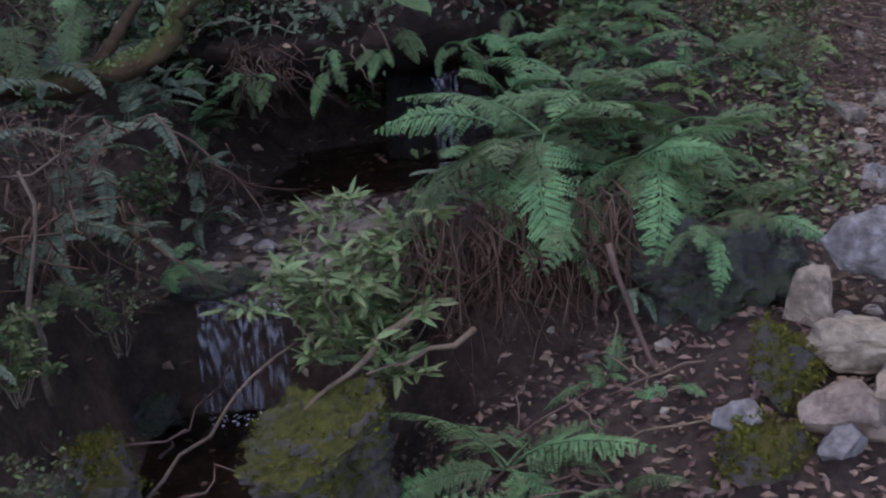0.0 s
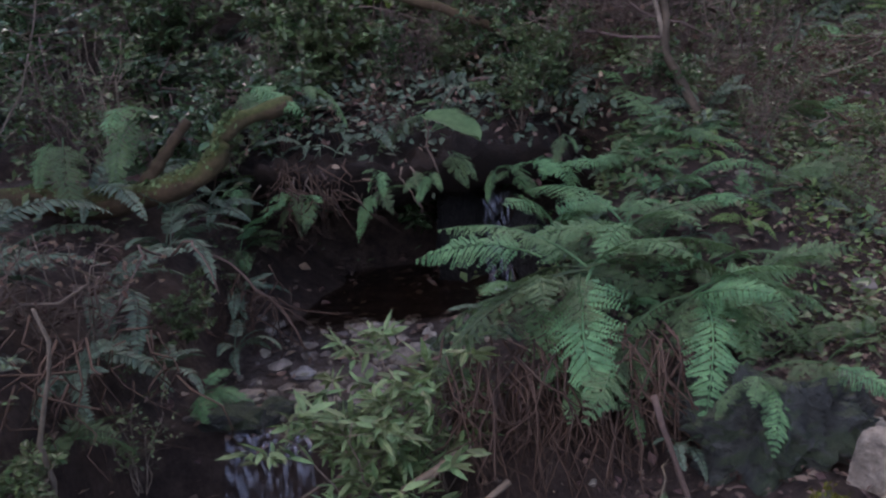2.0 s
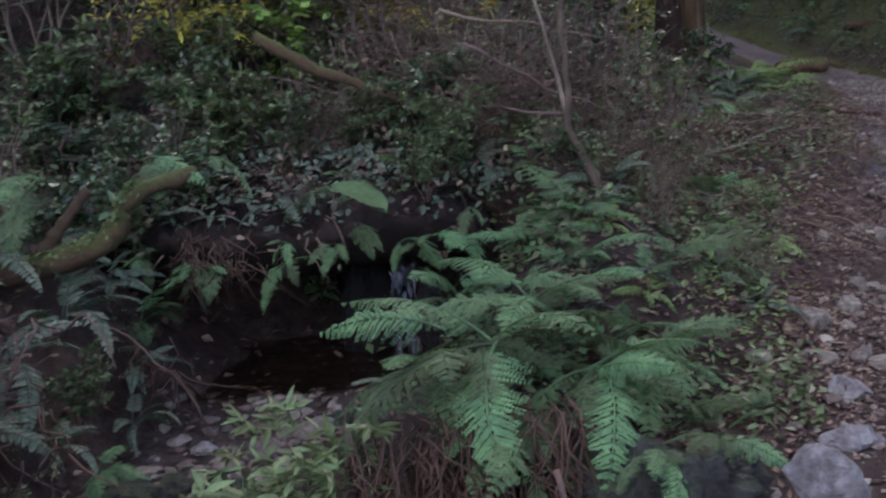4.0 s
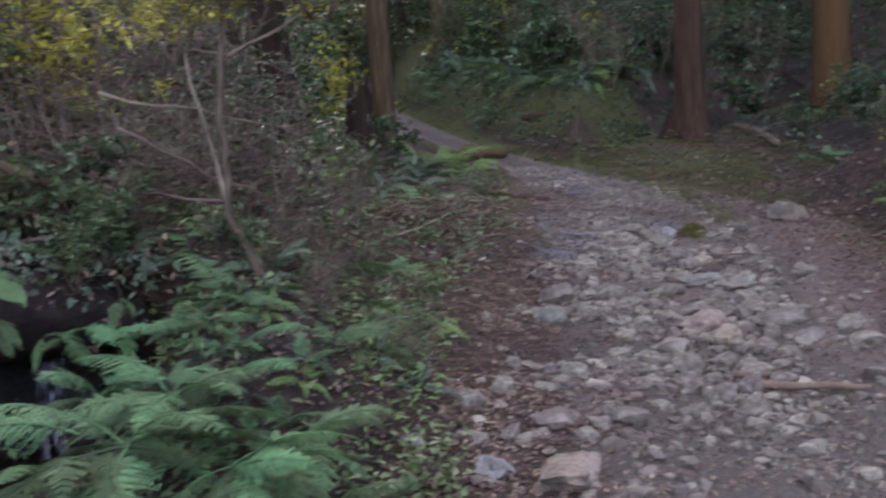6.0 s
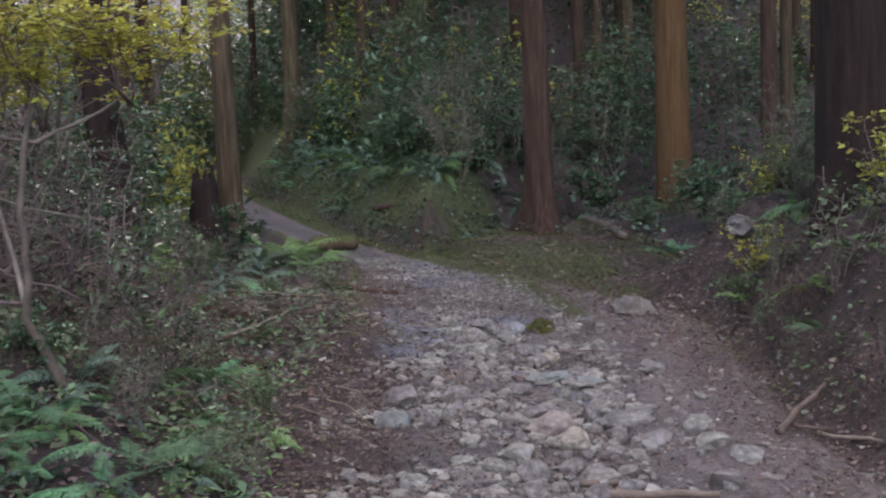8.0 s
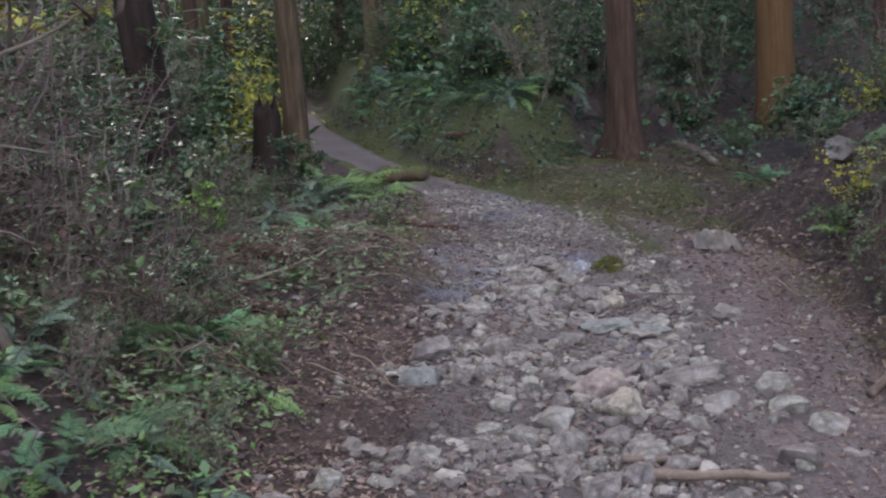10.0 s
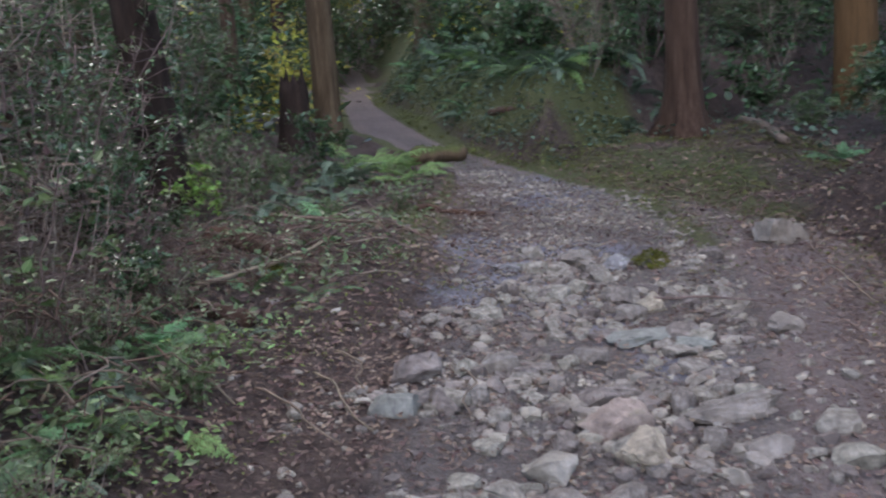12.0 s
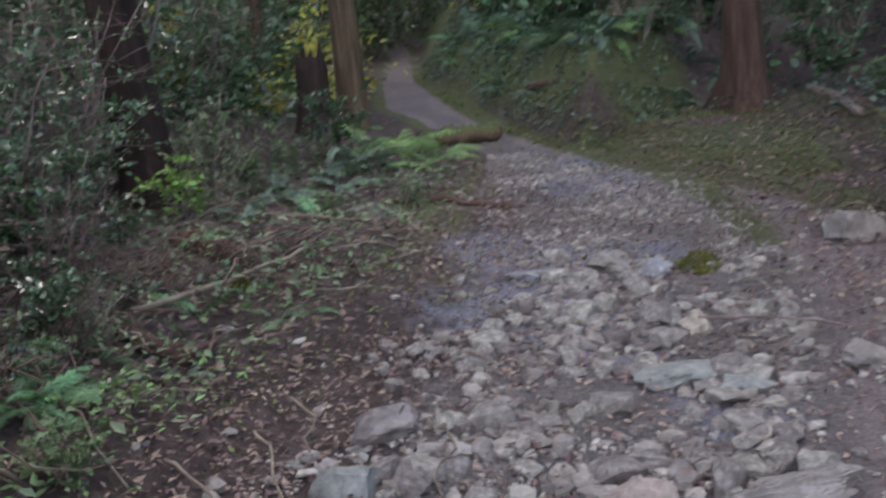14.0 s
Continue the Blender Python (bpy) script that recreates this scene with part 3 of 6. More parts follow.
def moss_on(ob, seed):
    """A fuzz of moss on the upward sides of a stone."""
    r = np.random.default_rng(seed)
    up = [(np.array(v.co), np.array(v.normal)) for v in ob.data.vertices if v.normal.z > 0.05 and noise.noise(v.co * 7 + Vector((seed, 0, 0))) > -0.15]
    n = 1100
    pick = r.integers(0, len(up), n)
    N = np.array([up[k][1] for k in pick])
    P = np.array([up[k][0] for k in pick]) + r.normal(0, 0.008, (n, 3))
    L = r.uniform(0.008, 0.022, n)
    V, F = leaves(P, N * 0.8 + r.normal(0, 0.8, (n, 3)), N, L, L * 0.55, plain=True)
    tagged(part("moss", mesh_of("moss", V, F, M_ROCK_FUZZ, False), ob), "yellow-green moss", kind="stuff")


def rock(x, y, size, mat, label, seed, rz=0, sink=0.3, z=None, rx=0, ry=0, name="rock", group=""):
    ob = new(name, rock_mesh(name, seed, size, mat, level=5 if max(size) > 0.45 else 4, rough=0.38 if mat == M_ROCK_DARK else 0.26 if mat == M_ROCK_MOSS else 0.16))
    zz = (ground_z(x, y) if z is None else z) + size[2] * (0.5 - sink) * 0.8
    ob.matrix_world = pose(x, y, zz, rx, ry, rz)
    if mat == M_ROCK_MOSS:
        moss_on(ob, seed)
    return tagged(ob, label, "rock", group)


def stick(points, r0, r1, label, mat=None, name="stick", category="stick", sides=6):
    """A bar along points; thick ones are knotty, uneven and torn at their ends."""
    P = np.array(points, float)
    if sides >= 8:
        k = np.linspace(0, len(P) - 1, 26)
        P = np.stack([np.interp(k, np.arange(len(P)), P[:, q]) for q in range(3)], 1)
        sides += 6
    n = len(P)
    c = P[0].copy()
    R = np.linspace(r0, r1, n) * (1 + 0.1 * np.sin(np.arange(n) * 2.1 + r0 * 90))
    V, F = tube(P - c, R, sides)
    if sides >= 14:
        W = []
        for k, v in enumerate(V):
            ring = k // sides
            a = P[ring] - c
            q = Vector(np.array(v) / r0 * 0.9 + r0 * 50)
            s = 1 + 0.28 * noise.noise(q) + 0.16 * noise.noise(q * 2.7)
            if ring in (0, n - 1):
                s *= 0.72
            W.append(a + (np.array(v) - a) * s)
        for k in range(sides):
            W[k] = W[k] + (P[0] - P[1]) * (0.4 + 0.9 * noise.noise(Vector((k * 1.7, 3, 1))))
            e = (n - 1) * sides + k
            W[e] = W[e] + (P[-1] - P[-2]) * (0.4 + 0.9 * noise.noise(Vector((k * 1.7, 8, 2))))
        V = W
    ob = new(name, mesh_of(name, V, F, mat or M_STICK))
    ob.location = c
    return tagged(ob, label, category)


def lying(x0, y0, x1, y1, lift=0.03, n=9, amp=0.02, seed=1, sag=0.0):
    """Points of a stick that lies along the ground."""
    P = wiggly((x0, y0, 0), (x1, y1, 0), n, amp, seed)
    for p in P:
        p[2] = p[2] * 0.3 + ground_z(p[0], p[1]) + lift
    P[:, 2] = np.linspace(P[0, 2], P[-1, 2], n) * 0.6 + P[:, 2] * 0.4
    t = np.linspace(0, 1, n)
    P[:, 2] += sag * 4 * t * (1 - t)
    return P


def crown_mesh(seed, low=7.0, top=15.0, reach=2.6, sprays=120):
    r = np.random.default_rng(seed)
    s = r.uniform(0, 1, sprays) ** 0.8
    z = low + (top - low) * s
    rad = reach * (1 - 0.8 * s) * r.uniform(0.15, 1.0, sprays) ** 0.6
    a = r.uniform(0, 2 * math.pi, sprays)
    pos = np.stack([np.cos(a) * rad, np.sin(a) * rad, z], 1)
    way = np.stack([np.cos(a), np.sin(a), r.uniform(-0.5, 0.3, sprays)], 1) + r.normal(0, 0.35, (sprays, 3))
    L = r.uniform(0.4, 0.95, sprays)
    V, F = leaves(pos, way, r.normal(0, 0.4, (sprays, 3)) + (0, 0, 1), L, L * 0.4, plain=True)
    return mesh_of("crown", V, F, M_CEDAR_LEAF, False)


CROWNS = [crown_mesh(s) for s in (21, 22, 23)]
CROWNS_DENSE = [crown_mesh(s, 5.6, 15.0, 3.4, 420) for s in (24, 25, 26)]


def trunk_mesh(seed, radius, mat, tall=15.0, lean=(0.0, 0.0), flare=0.55):
    r = np.random.default_rng(seed)
    sides, V, F = 18, [], []
    levels = [-0.25, 0, 0.1, 0.22, 0.4, 0.65, 1.0, 1.6, 2.4, 3.4, 4.6, 6, 8, 10.5, 13, tall]
    lobes = r.uniform(0, 2 * math.pi, 3)
    for z in levels:
        rad = radius * (1 - 0.75 * max(z, 0) / tall)
        fl = flare * math.exp(-max(z, 0) / 0.28)
        for s in range(sides):
            w = 2 * math.pi * s / sides
            k = 1 + fl * (0.65 + 0.35 * math.sin(3 * w + lobes[0]) + 0.25 * math.sin(5 * w + lobes[1])) + 0.04 * math.sin(7 * w + lobes[2]) + 0.03 * noise.noise(Vector((math.cos(w) * 2, math.sin(w) * 2, z + seed)))
            V.append((math.cos(w) * rad * k + lean[0] * z, math.sin(w) * rad * k + lean[1] * z, z))
    n = len(levels)
    for k in range(n - 1):
        for s in range(sides):
            q = (s + 1) % sides
            F.append((k * sides + s, k * sides + q, (k + 1) * sides + q, (k + 1) * sides + s))
    F.append(tuple((n - 1) * sides + s for s in range(sides)))
    return mesh_of("trunk", V, F, mat)


TRUNKS = [trunk_mesh(s, 0.16, M_BARK, 15) for s in (31, 32, 33)]


def limb_meshes():
    out = []
    for s in range(3):
        P = wiggly((0, 0, 0), (1.5, 0.2, 0.35), 7, 0.05, 90 + s)
        out.append(mesh_of("limb", *tube(P, np.linspace(0.03, 0.006, 7), 5), M_STEM))
    return out


BOUGH_SET = limb_meshes()


def tree(x, y, radius=None, mat=None, label="tall straight cedar trunk with brown fibrous bark", lean=(0, 0), seed=0, z=None, flare=0.55):
    r = np.random.default_rng(seed + int(abs(x * 71) + abs(y * 13)))
    root = thing("tree", x, y, ground_z(x, y) if z is None else z, label, "tree", "cedars of the wood", 0)
    if radius:
        part("trunk", trunk_mesh(seed, radius, mat or M_BARK, 15, lean, flare), root)
    else:
        k = float(r.uniform(0.7, 1.25))
        part("trunk", TRUNKS[int(r.integers(0, 3))], root, pose(0, 0, 0, 0, 0, float(r.uniform(0, 360))) @ Matrix.Diagonal((k, k, 1, 1)))
    for k in range(4):
        zz = float(r.uniform(6.3, 11))
        part("limb", BOUGH_SET[k % 3], root, pose(lean[0] * zz, lean[1] * zz, zz, 0, 0, float(r.uniform(0, 360))))
    part("crown", (CROWNS_DENSE if y > 17 and x > 5.5 else CROWNS)[int(r.integers(0, 3))], root, pose(lean[0] * 10, lean[1] * 10, float(r.uniform(-0.5, 1.5)), 0, 0, float(r.uniform(0, 360))))
    return root


# ---- trees ----
tree(8.3, 14.2, 0.225, M_BARK, "tall cedar with flared brown base beside the path", (-0.012, 0), 3, flare=1.15)
tree(12.0, 15.9, 0.33, M_BARK_RED, "tall cedar with smooth reddish-brown bark", (-0.01, 0), 4, flare=0.25)
tree(4.0, 15.8, 0.18, M_BARK, "slim straight cedar with brown bark beside the path", (-0.015, 0), 5, flare=0.3)
tree(1.95, 11.4, 0.2, M_BARK_DARK, "dark cedar trunk among shrubs", (-0.09, 0), 6, flare=0.35)
tree(7.6, 7.3, 0.36, M_BARK_DARK, "stout cedar trunk on the bank with leaves at its foot", (-0.02, 0), 7, flare=0.4)
for bx, by in ((4.6, 27.5), (8.9, 29.0), (9.4, 27.2), (9.1, 24.0), (10.9, 26.6), (12.6, 27.9), (14.7, 30.2), (13.3, 14.9), (3.9, 28.3), (5.1, 31.5), (8.4, 31.8),
               (3.0, 19.5), (1.0, 17.2), (-0.6, 13.5), (-2.5, 17.0), (3.6, 23.5), (1.2, 25.0), (-4.0, 12.5), (-3.5, 21.5), (-5.5, 16.5), (-1.5, 29.0), (2.4, 32.5),
               (16.5, 18.0), (15.5, 22.5), (18.5, 25.5), (12.5, 21.5), (17.0, 13.5), (20.5, 19.5), (11.0, 33.0), (15.5, 34.5), (19.0, 31.5), (22.5, 27.0), (14.5, 11.0), (11.5, 8.5), (18.5, 8.8), (24.0, 14.0), (7.2, 36.0),
               (-4.5, 8.0), (-6.5, 4.5), (-5.0, 0.5), (-7.5, 11.0), (-3.5, -4.0), (9.0, 2.5), (8.5, -3.0), (12.5, 4.5), (4.5, -7.0), (-1.5, -8.0)):
    tree(bx, by)
rt = np.random.default_rng(5)
for k in range(70):
    bx, by = float(rt.uniform(-16, 26)), float(rt.uniform(21, 46))
    if edges(by)[0] - 1.0 < bx < edges(by)[1] + 1.0:
        continue
    tree(bx, by)

# ---- the stream and its hollow ----


def water_sheet(name, xs, ys, zf, label):
    verts, faces = [], []
    for y in ys:
        for x in xs:
            verts.append((x, y, zf(x, y)))
    n = len(xs)
    for j in range(len(ys) - 1):
        for i in range(n - 1):
            faces.append((j * n + i, j * n + i + 1, (j + 1) * n + i + 1, (j + 1) * n + i))
    return tagged(mesh_object(name, verts, faces, M_WATER), label, "water", kind="structure")


water_sheet("water_pool", np.linspace(-2.6, -0.2, 30), np.linspace(0.0, 3.84, 40), lambda x, y: -0.34 + 0.008 * noise.noise(Vector((x * 6, y * 6, 0))), "shallow brown pool below the little waterfall")
water_sheet("water_hollow", np.linspace(-1.5, 0.5, 20), np.linspace(5.0, 6.0, 12), lambda x, y: 0.125 + 0.004 * noise.noise(Vector((x * 6, y * 6, 0))), "dark still water in the hollow")


def waterfall(x0, x1, top, foot, seed, name="waterfall"):
    """A small fall of water in strands over a stone lip."""
    r = np.random.default_rng(seed)
    root = thing(name, (x0 + x1) / 2, foot[0], foot[1], "thin white waterfall spilling over dark stones", "waterfall")
    o = np.array(((x0 + x1) / 2, foot[0], foot[1]))
    for i, (a, e) in enumerate(((x0, x0 + 0.62 * (x1 - x0)), (x0 + 0.66 * (x1 - x0), x1))):
        V, F, n, m = [], [], 16, 14
        for side in (0, 1):
            for j in range(n):
                t = j / (n - 1)
                y = top[0] + (foot[0] - top[0]) * t ** 0.6
                z = top[1] + 0.02 + (foot[1] - top[1]) * t ** 1.6
                for q in range(m):
                    u = q / (m - 1)
                    xx = a + (e - a) * (u + (u - 0.5) * 0.25 * (t - 0.4))
                    yy = y + 0.025 * noise.noise(Vector((xx * 22, t * 1.5, i))) + 0.004 * side
                    V.append((xx - o[0], yy - o[1], z - o[2] + 0.01 * noise.noise(Vector((xx * 30, t * 4, 3)))))
        for side in (0, 1):
            for j in range(n - 1):
                for q in range(m - 1):
                    s = side * n * m + j * m + q
                    F.append((s, s + 1, s + m + 1, s + m))
        part("water_film", mesh_of("water_film", V, F, M_FALL), root)
    V, F = [], []
    for i in range(60):
        a, q = r.uniform(0, 6.28), r.uniform(0.0, 0.1)
        c = np.array(((x1 - x0) * r.uniform(-0.5, 0.5), -0.02 - abs(q * math.sin(a)), 0.01))
        s = r.uniform(0.003, 0.007)
        b = len(V)
        V += [c + (s, 0, 0), c + (0, s, 0), c + (-s, 0, 0), c + (0, -s, 0), c + (0, 0, s * 0.8)]
        F += [(b, b + 1, b + 4), (b + 1, b + 2, b + 4), (b + 2, b + 3, b + 4), (b + 3, b, b + 4)]
    part("foam", mesh_of("foam", V, F, M_FOAM), root)


waterfall(-1.16, -0.82, (3.85, 0.1), (3.68, -0.33), 5)
waterfall(-0.18, -0.04, (5.46, 0.6), (5.36, 0.14), 6)
# rocks of the recess, blackened in colour to match the hollow's shade
rock(0.06, 5.42, (0.34, 0.3, 0.5), M_ROCK_WET_SHADE, "wet rock beside the upper fall, coloured black as shade", 71, 20, 0.5, z=0.3)
rock(-0.3, 5.75, (0.5, 0.3, 0.7), M_ROCK_WET_SHADE, "wet rock behind the upper fall, coloured black as shade", 72, 50, 0.5, z=0.34)

# mossy and wet boulders of the stream
for k, (x_, y_, z_, sz_, m_, lb_, rz_) in enumerate((
        (-0.57, 2.8, -0.06, (0.52, 0.44, 0.46), M_ROCK_MOSS, "square boulder coated in yellow-green moss beside the pool", 12),
        (0.75, 3.25, 0.16, (0.72, 0.5, 0.62), M_ROCK_DARK, "large grey-green boulder under the path edge", -12),
        (0.47, 3.02, -0.02, (0.3, 0.24, 0.2), M_ROCK_DARK, "small dark stone at the foot of the bank", 30),
        (0.82, 2.64, 0.2, (0.24, 0.22, 0.3), M_ROCK_MOSS, "stone thick with yellow-green moss", 40),
        (0.67, 2.38, 0.07, (0.3, 0.28, 0.3), M_ROCK_MOSS, "rounded stone thick with olive moss", 10),
        (0.64, 2.44, 0.2, (0.16, 0.1, 0.1), M_ROCK_PALE, "pale stone with white lichen on moss", 25),
        (1.06, 2.72, 0.26, (0.36, 0.26, 0.16), M_ROCK_TAN, "tan flat stone on the path edge", -10),
        (0.94, 2.45, 0.18, (0.22, 0.26, 0.2), M_ROCK_TAN, "grey stone on the path edge", 60),
        (0.87, 2.33, 0.16, (0.15, 0.1, 0.1), M_ROCK_PALE, "small pale stone with lichen", 35),
        (1.2, 3.08, 0.4, (0.26, 0.22, 0.2), M_ROCK_PALE, "bluish pale stone with leaves round it", 0),
        (1.0, 2.98, 0.26, (0.16, 0.18, 0.26), M_ROCK_TAN, "upright brown stone by the dark gap", 0),
        (1.1, 2.5, 0.16, (0.3, 0.26, 0.22), M_ROCK_TAN, "brown stone on the path edge", 80),
        (0.7, 2.1, 0.0, (0.3, 0.26, 0.2), M_ROCK, "grey stone on the path edge", 30))):
    rock(x_, y_, sz_, m_, lb_, 41 + k, rz_, 0.5, z=z_)
for k, (rx_, ry_, s_) in enumerate(((-1.15, 3.92, 0.3), (-0.72, 3.95, 0.26), (-1.0, 4.05, 0.2), (-1.4, 3.7, 0.34), (-1.45, 3.2, 0.36), (-0.66, 3.62, 0.3), (-1.5, 2.8, 0.3), (-1.35, 2.4, 0.28))):
    rock(rx_, ry_, (s_, s_ * 0.8, s_ * 0.6), M_ROCK_DARK, "dark wet stone in the stream bed", 60 + k, 40 * k, 0.35)
for k, (rx_, ry_, s_, m_) in enumerate(((-0.98, 4.42, 0.13, M_ROCK_PALE), (-1.17, 4.2, 0.16, M_ROCK_TAN), (-0.7, 4.4, 0.17, M_ROCK), (-0.5, 4.5, 0.22, M_ROCK), (-0.85, 4.25, 0.15, M_ROCK), (-0.62, 4.2, 0.16, M_ROCK), (-0.4, 4.62, 0.2, M_ROCK_DARK), (-1.1, 4.5, 0.12, M_ROCK), (-0.28, 4.45, 0.16, M_ROCK), (-0.95, 4.12, 0.12, M_ROCK))):
    rock(rx_, ry_, (s_, s_ * 0.75, s_ * 0.5), m_, "loose stone on the gravel above the fall", 80 + k, 50 * k, 0.3)


def overhang():
    """The soil lip that roofs the hollow, with its root fringe."""
    root = thing("overhanging_bank", -0.6, 5.7, 0.6, "overhanging dark soil bank, shade in its colour, with hanging roots above the hollow", "bank", kind="structure")
    V, F = [], []
    nu, nv = 64, 30
    for i in range(nu):
        x = -1.9 + 2.4 * i / (nu - 1)
        e = ((x + 0.65) / 1.25) ** 2
        lip_y = 5.14 + 0.16 * noise.noise(Vector((x * 1.7, 0, 4))) + 0.3 * e
        lip_z = 0.9 + 0.1 * noise.noise(Vector((x * 2.3, 7, 0))) - 0.06 * math.exp(-((x + 0.95) / 0.2) ** 2)
        ends = float(sstep(0.1, 0.5, x) + sstep(-1.45, -1.85, x))
        lip_z -= 0.3 * ends
        lip_y += 0.25 * ends
        back = ground_z(x, lip_y + 1.3) - 0.1 * ends
        for j in range(nv):
            s = j / (nv - 1)
            if s < 0.6:
                q = 1 - s / 0.6
                y, z = lip_y + 1.3 * q, lip_z + (back - lip_z) * q ** 1.15
            else:
                q = (s - 0.6) / 0.4
                y, z = lip_y + 1.0 * q ** 1.3, lip_z - 0.22 * min(1, q * 3) - 0.05 * q
            k = 0.13 * noise.noise(Vector((x * 4, y * 4, z * 4))) + 0.07 * noise.noise(Vector((x * 11, y * 11, z * 11))) + 0.03 * noise.noise(Vector((x * 25, y * 25, z * 25)))
            V.append((x + 0.6, y - 5.7 - k, z - 0.6 + k))
    for i in range(nu - 1):
        for j in range(nv - 1):
            F.append((i * nv + j, i * nv + j + 1, (i + 1) * nv + j + 1, (i + 1) * nv + j))
    # the soil colour holds part of the shade under the lip
    part("soil", mesh_of("soil", V, F, M_SOIL_SHADE), root)
    r = np.random.default_rng(4)
    for k in range(26):
        x = r.normal(-0.95, 0.2) + 0.6
        y = r.uniform(-0.55, -0.4)
        z = r.uniform(0.14, 0.26)
        P = wiggly((x, y, z), (x + r.normal(0, 0.06), y - r.uniform(0, 0.06), z - r.uniform(0.05, 0.22)), 6, 0.012, k)
        part("root", mesh_of("root", *tube(P, np.linspace(0.006, 0.0015, 6), 4), M_STEM), root)
    return root


overhang()
ro = np.random.default_rng(66)
for k in range(9):
    x_, q_ = float(ro.uniform(-1.8, 0.5)), float(ro.uniform(0, 0.8))
    fern(x_, 5.2 + q_, 0.92 + 0.3 * q_, ("dark", "lacy", "dark")[k % 3], 4, float(ro.uniform(0.35, 0.7)), "fern hanging from the soil lip above the hollow", (-210, 30), 130 + k, 14)
for k in range(26):
    x_, q_ = float(ro.uniform(-1.9, 0.7)), float(ro.uniform(0, 1.2))
    shrub(x_, 5.2 + q_, ("dense", "evergreen", "dense", "evergreen", "bare")[k % 5], float(ro.uniform(0.22, 0.5)), z=0.9 + 0.28 * q_)


def broad_leaf(x, y, z, size, rz):
    """A large single leaf on its stalk."""
    root = thing("broad_leaf_plant", x, y, z, "single broad green leaf on a stalk above the hollow", "plant", "", rz)
    V, F, n = [], [], 9
    for i in range(n):
        t = i / (n - 1)
        w = 0.42 * math.sin(math.pi * min(1, t * 0.94 + 0.03)) ** 0.8
        for q in (-1, -0.5, 0, 0.5, 1):
            V.append((size * t, size * w * q, 0.16 + 0.1 * size * abs(q) - 0.35 * size * t * t + 0.03 * size * math.sin(9 * t) * q))
    F = [(i * 5 + q, i * 5 + q + 1, i * 5 + q + 6, i * 5 + q + 5) for i in range(n - 1) for q in range(4)]
    part("blade", mesh_of("blade", V, F, M_BROAD), root)
    part("stalk", mesh_of("stalk", *tube(wiggly((0.05, 0, -0.1), (0, 0, 0.16), 5, 0.01, 3), np.linspace(0.006, 0.004, 5), 5), M_STEM), root)


broad_leaf(-0.4, 5.1, 0.92, 0.3, -28)


def root_mass(x, y, z, w, drop, count, label, seed, lean=-1.0):
    """Dead fronds and roots that hang like a thatch."""
    root = thing("dead_frond_mass", x, y, z, label, "dead fern")
    r = np.random.default_rng(seed)
    for k in range(count):
        foot = np.array((r.uniform(-w, w), r.uniform(-0.12, 0.1), r.uniform(-0.12, 0.08)))
        end = foot + (r.normal(0, 0.16), lean * r.uniform(-0.1, 0.35), -r.uniform(0.2, 1.0) * drop)
        P = wiggly(foot, end, 6, 0.035, seed * 7 + k)
        P[1:4, 1] += lean * 0.06
        part("dead_stalk", mesh_of("dead_stalk", *tube(P, np.linspace(0.0045, 0.0015, 6), 4), M_DEAD), root)
    for k in range(4 if seed == 9 else 0):
        part("dead_frond", FRONDS["dead"][k % 3], root, pose(r.uniform(-w, w), r.uniform(-0.1, 0.05), r.uniform(-0.1, 0.1), r.uniform(-40, 40), r.uniform(25, 75), r.uniform(-150, -40)) @ Matrix.Scale(r.uniform(0.5, 0.8), 4))


root_mass(0.14, 3.52, 0.46, 0.4, 0.6, 240, "hanging thatch of brown dead fern fronds under the fern", 9)
root_mass(-0.98, 5.1, 0.86, 0.18, 0.3, 44, "brown roots and dead fronds hanging from the soil lip", 12, -0.3)
root_mass(-1.1, 5.75, 1.12, 0.5, 0.3, 30, "dead brown fronds lying on the slope above the hollow", 14, -0.8)
root_mass(0.1, 5.7, 1.1, 0.4, 0.25, 26, "dead brown fronds lying on the slope above the hollow", 15, -0.8)
for k, (x_, y_) in enumerate(((1.15, 6.15), (1.6, 6.95), (0.95, 7.2), (1.75, 7.7), (1.45, 5.7), (1.3, 8.1), (1.9, 8.5), (0.6, 6.5))):
    root_mass(x_, y_, ground_z(x_, y_) + 0.16, 0.42, 0.22, 26, "brown tangle of dead twigs and fronds on the slope", 21 + k, -0.9 if k % 2 else 0.7)
    fern(x_ + 0.2, y_ - 0.15, ground_z(x_ + 0.2, y_ - 0.15), ("dark", "lacy")[k % 2], 5, 0.45, "small fern among dead twigs on the slope", (0, 360), 180 + k)
rd = np.random.default_rng(46)
for k in range(22):
    x_, y_ = float(rd.uniform(0.7, 1.75)), float(rd.uniform(5.0, 7.4))
    if k % 2:
        fern(x_, y_, ground_z(x_, y_), "dark", 5, float(rd.uniform(0.4, 0.6)), "dark fern on the shaded slope", (0, 360), 260 + k)
    else:
        shrub(x_, y_, ("thin", "bare")[k % 4 // 2], float(rd.uniform(0.3, 0.5)))
rv = np.random.default_rng(45)
for k in range(34):
    x_, y_ = float(rv.uniform(0.7, 2.3)), float(rv.uniform(5.6, 9.6))
    if x_ > edges(y_)[0] - 0.25:
        x_ -= 0.9
    shrub(x_, y_, ("bare", "thin", "bare", "evergreen")[k % 4], float(rv.uniform(0.2, 0.42)))
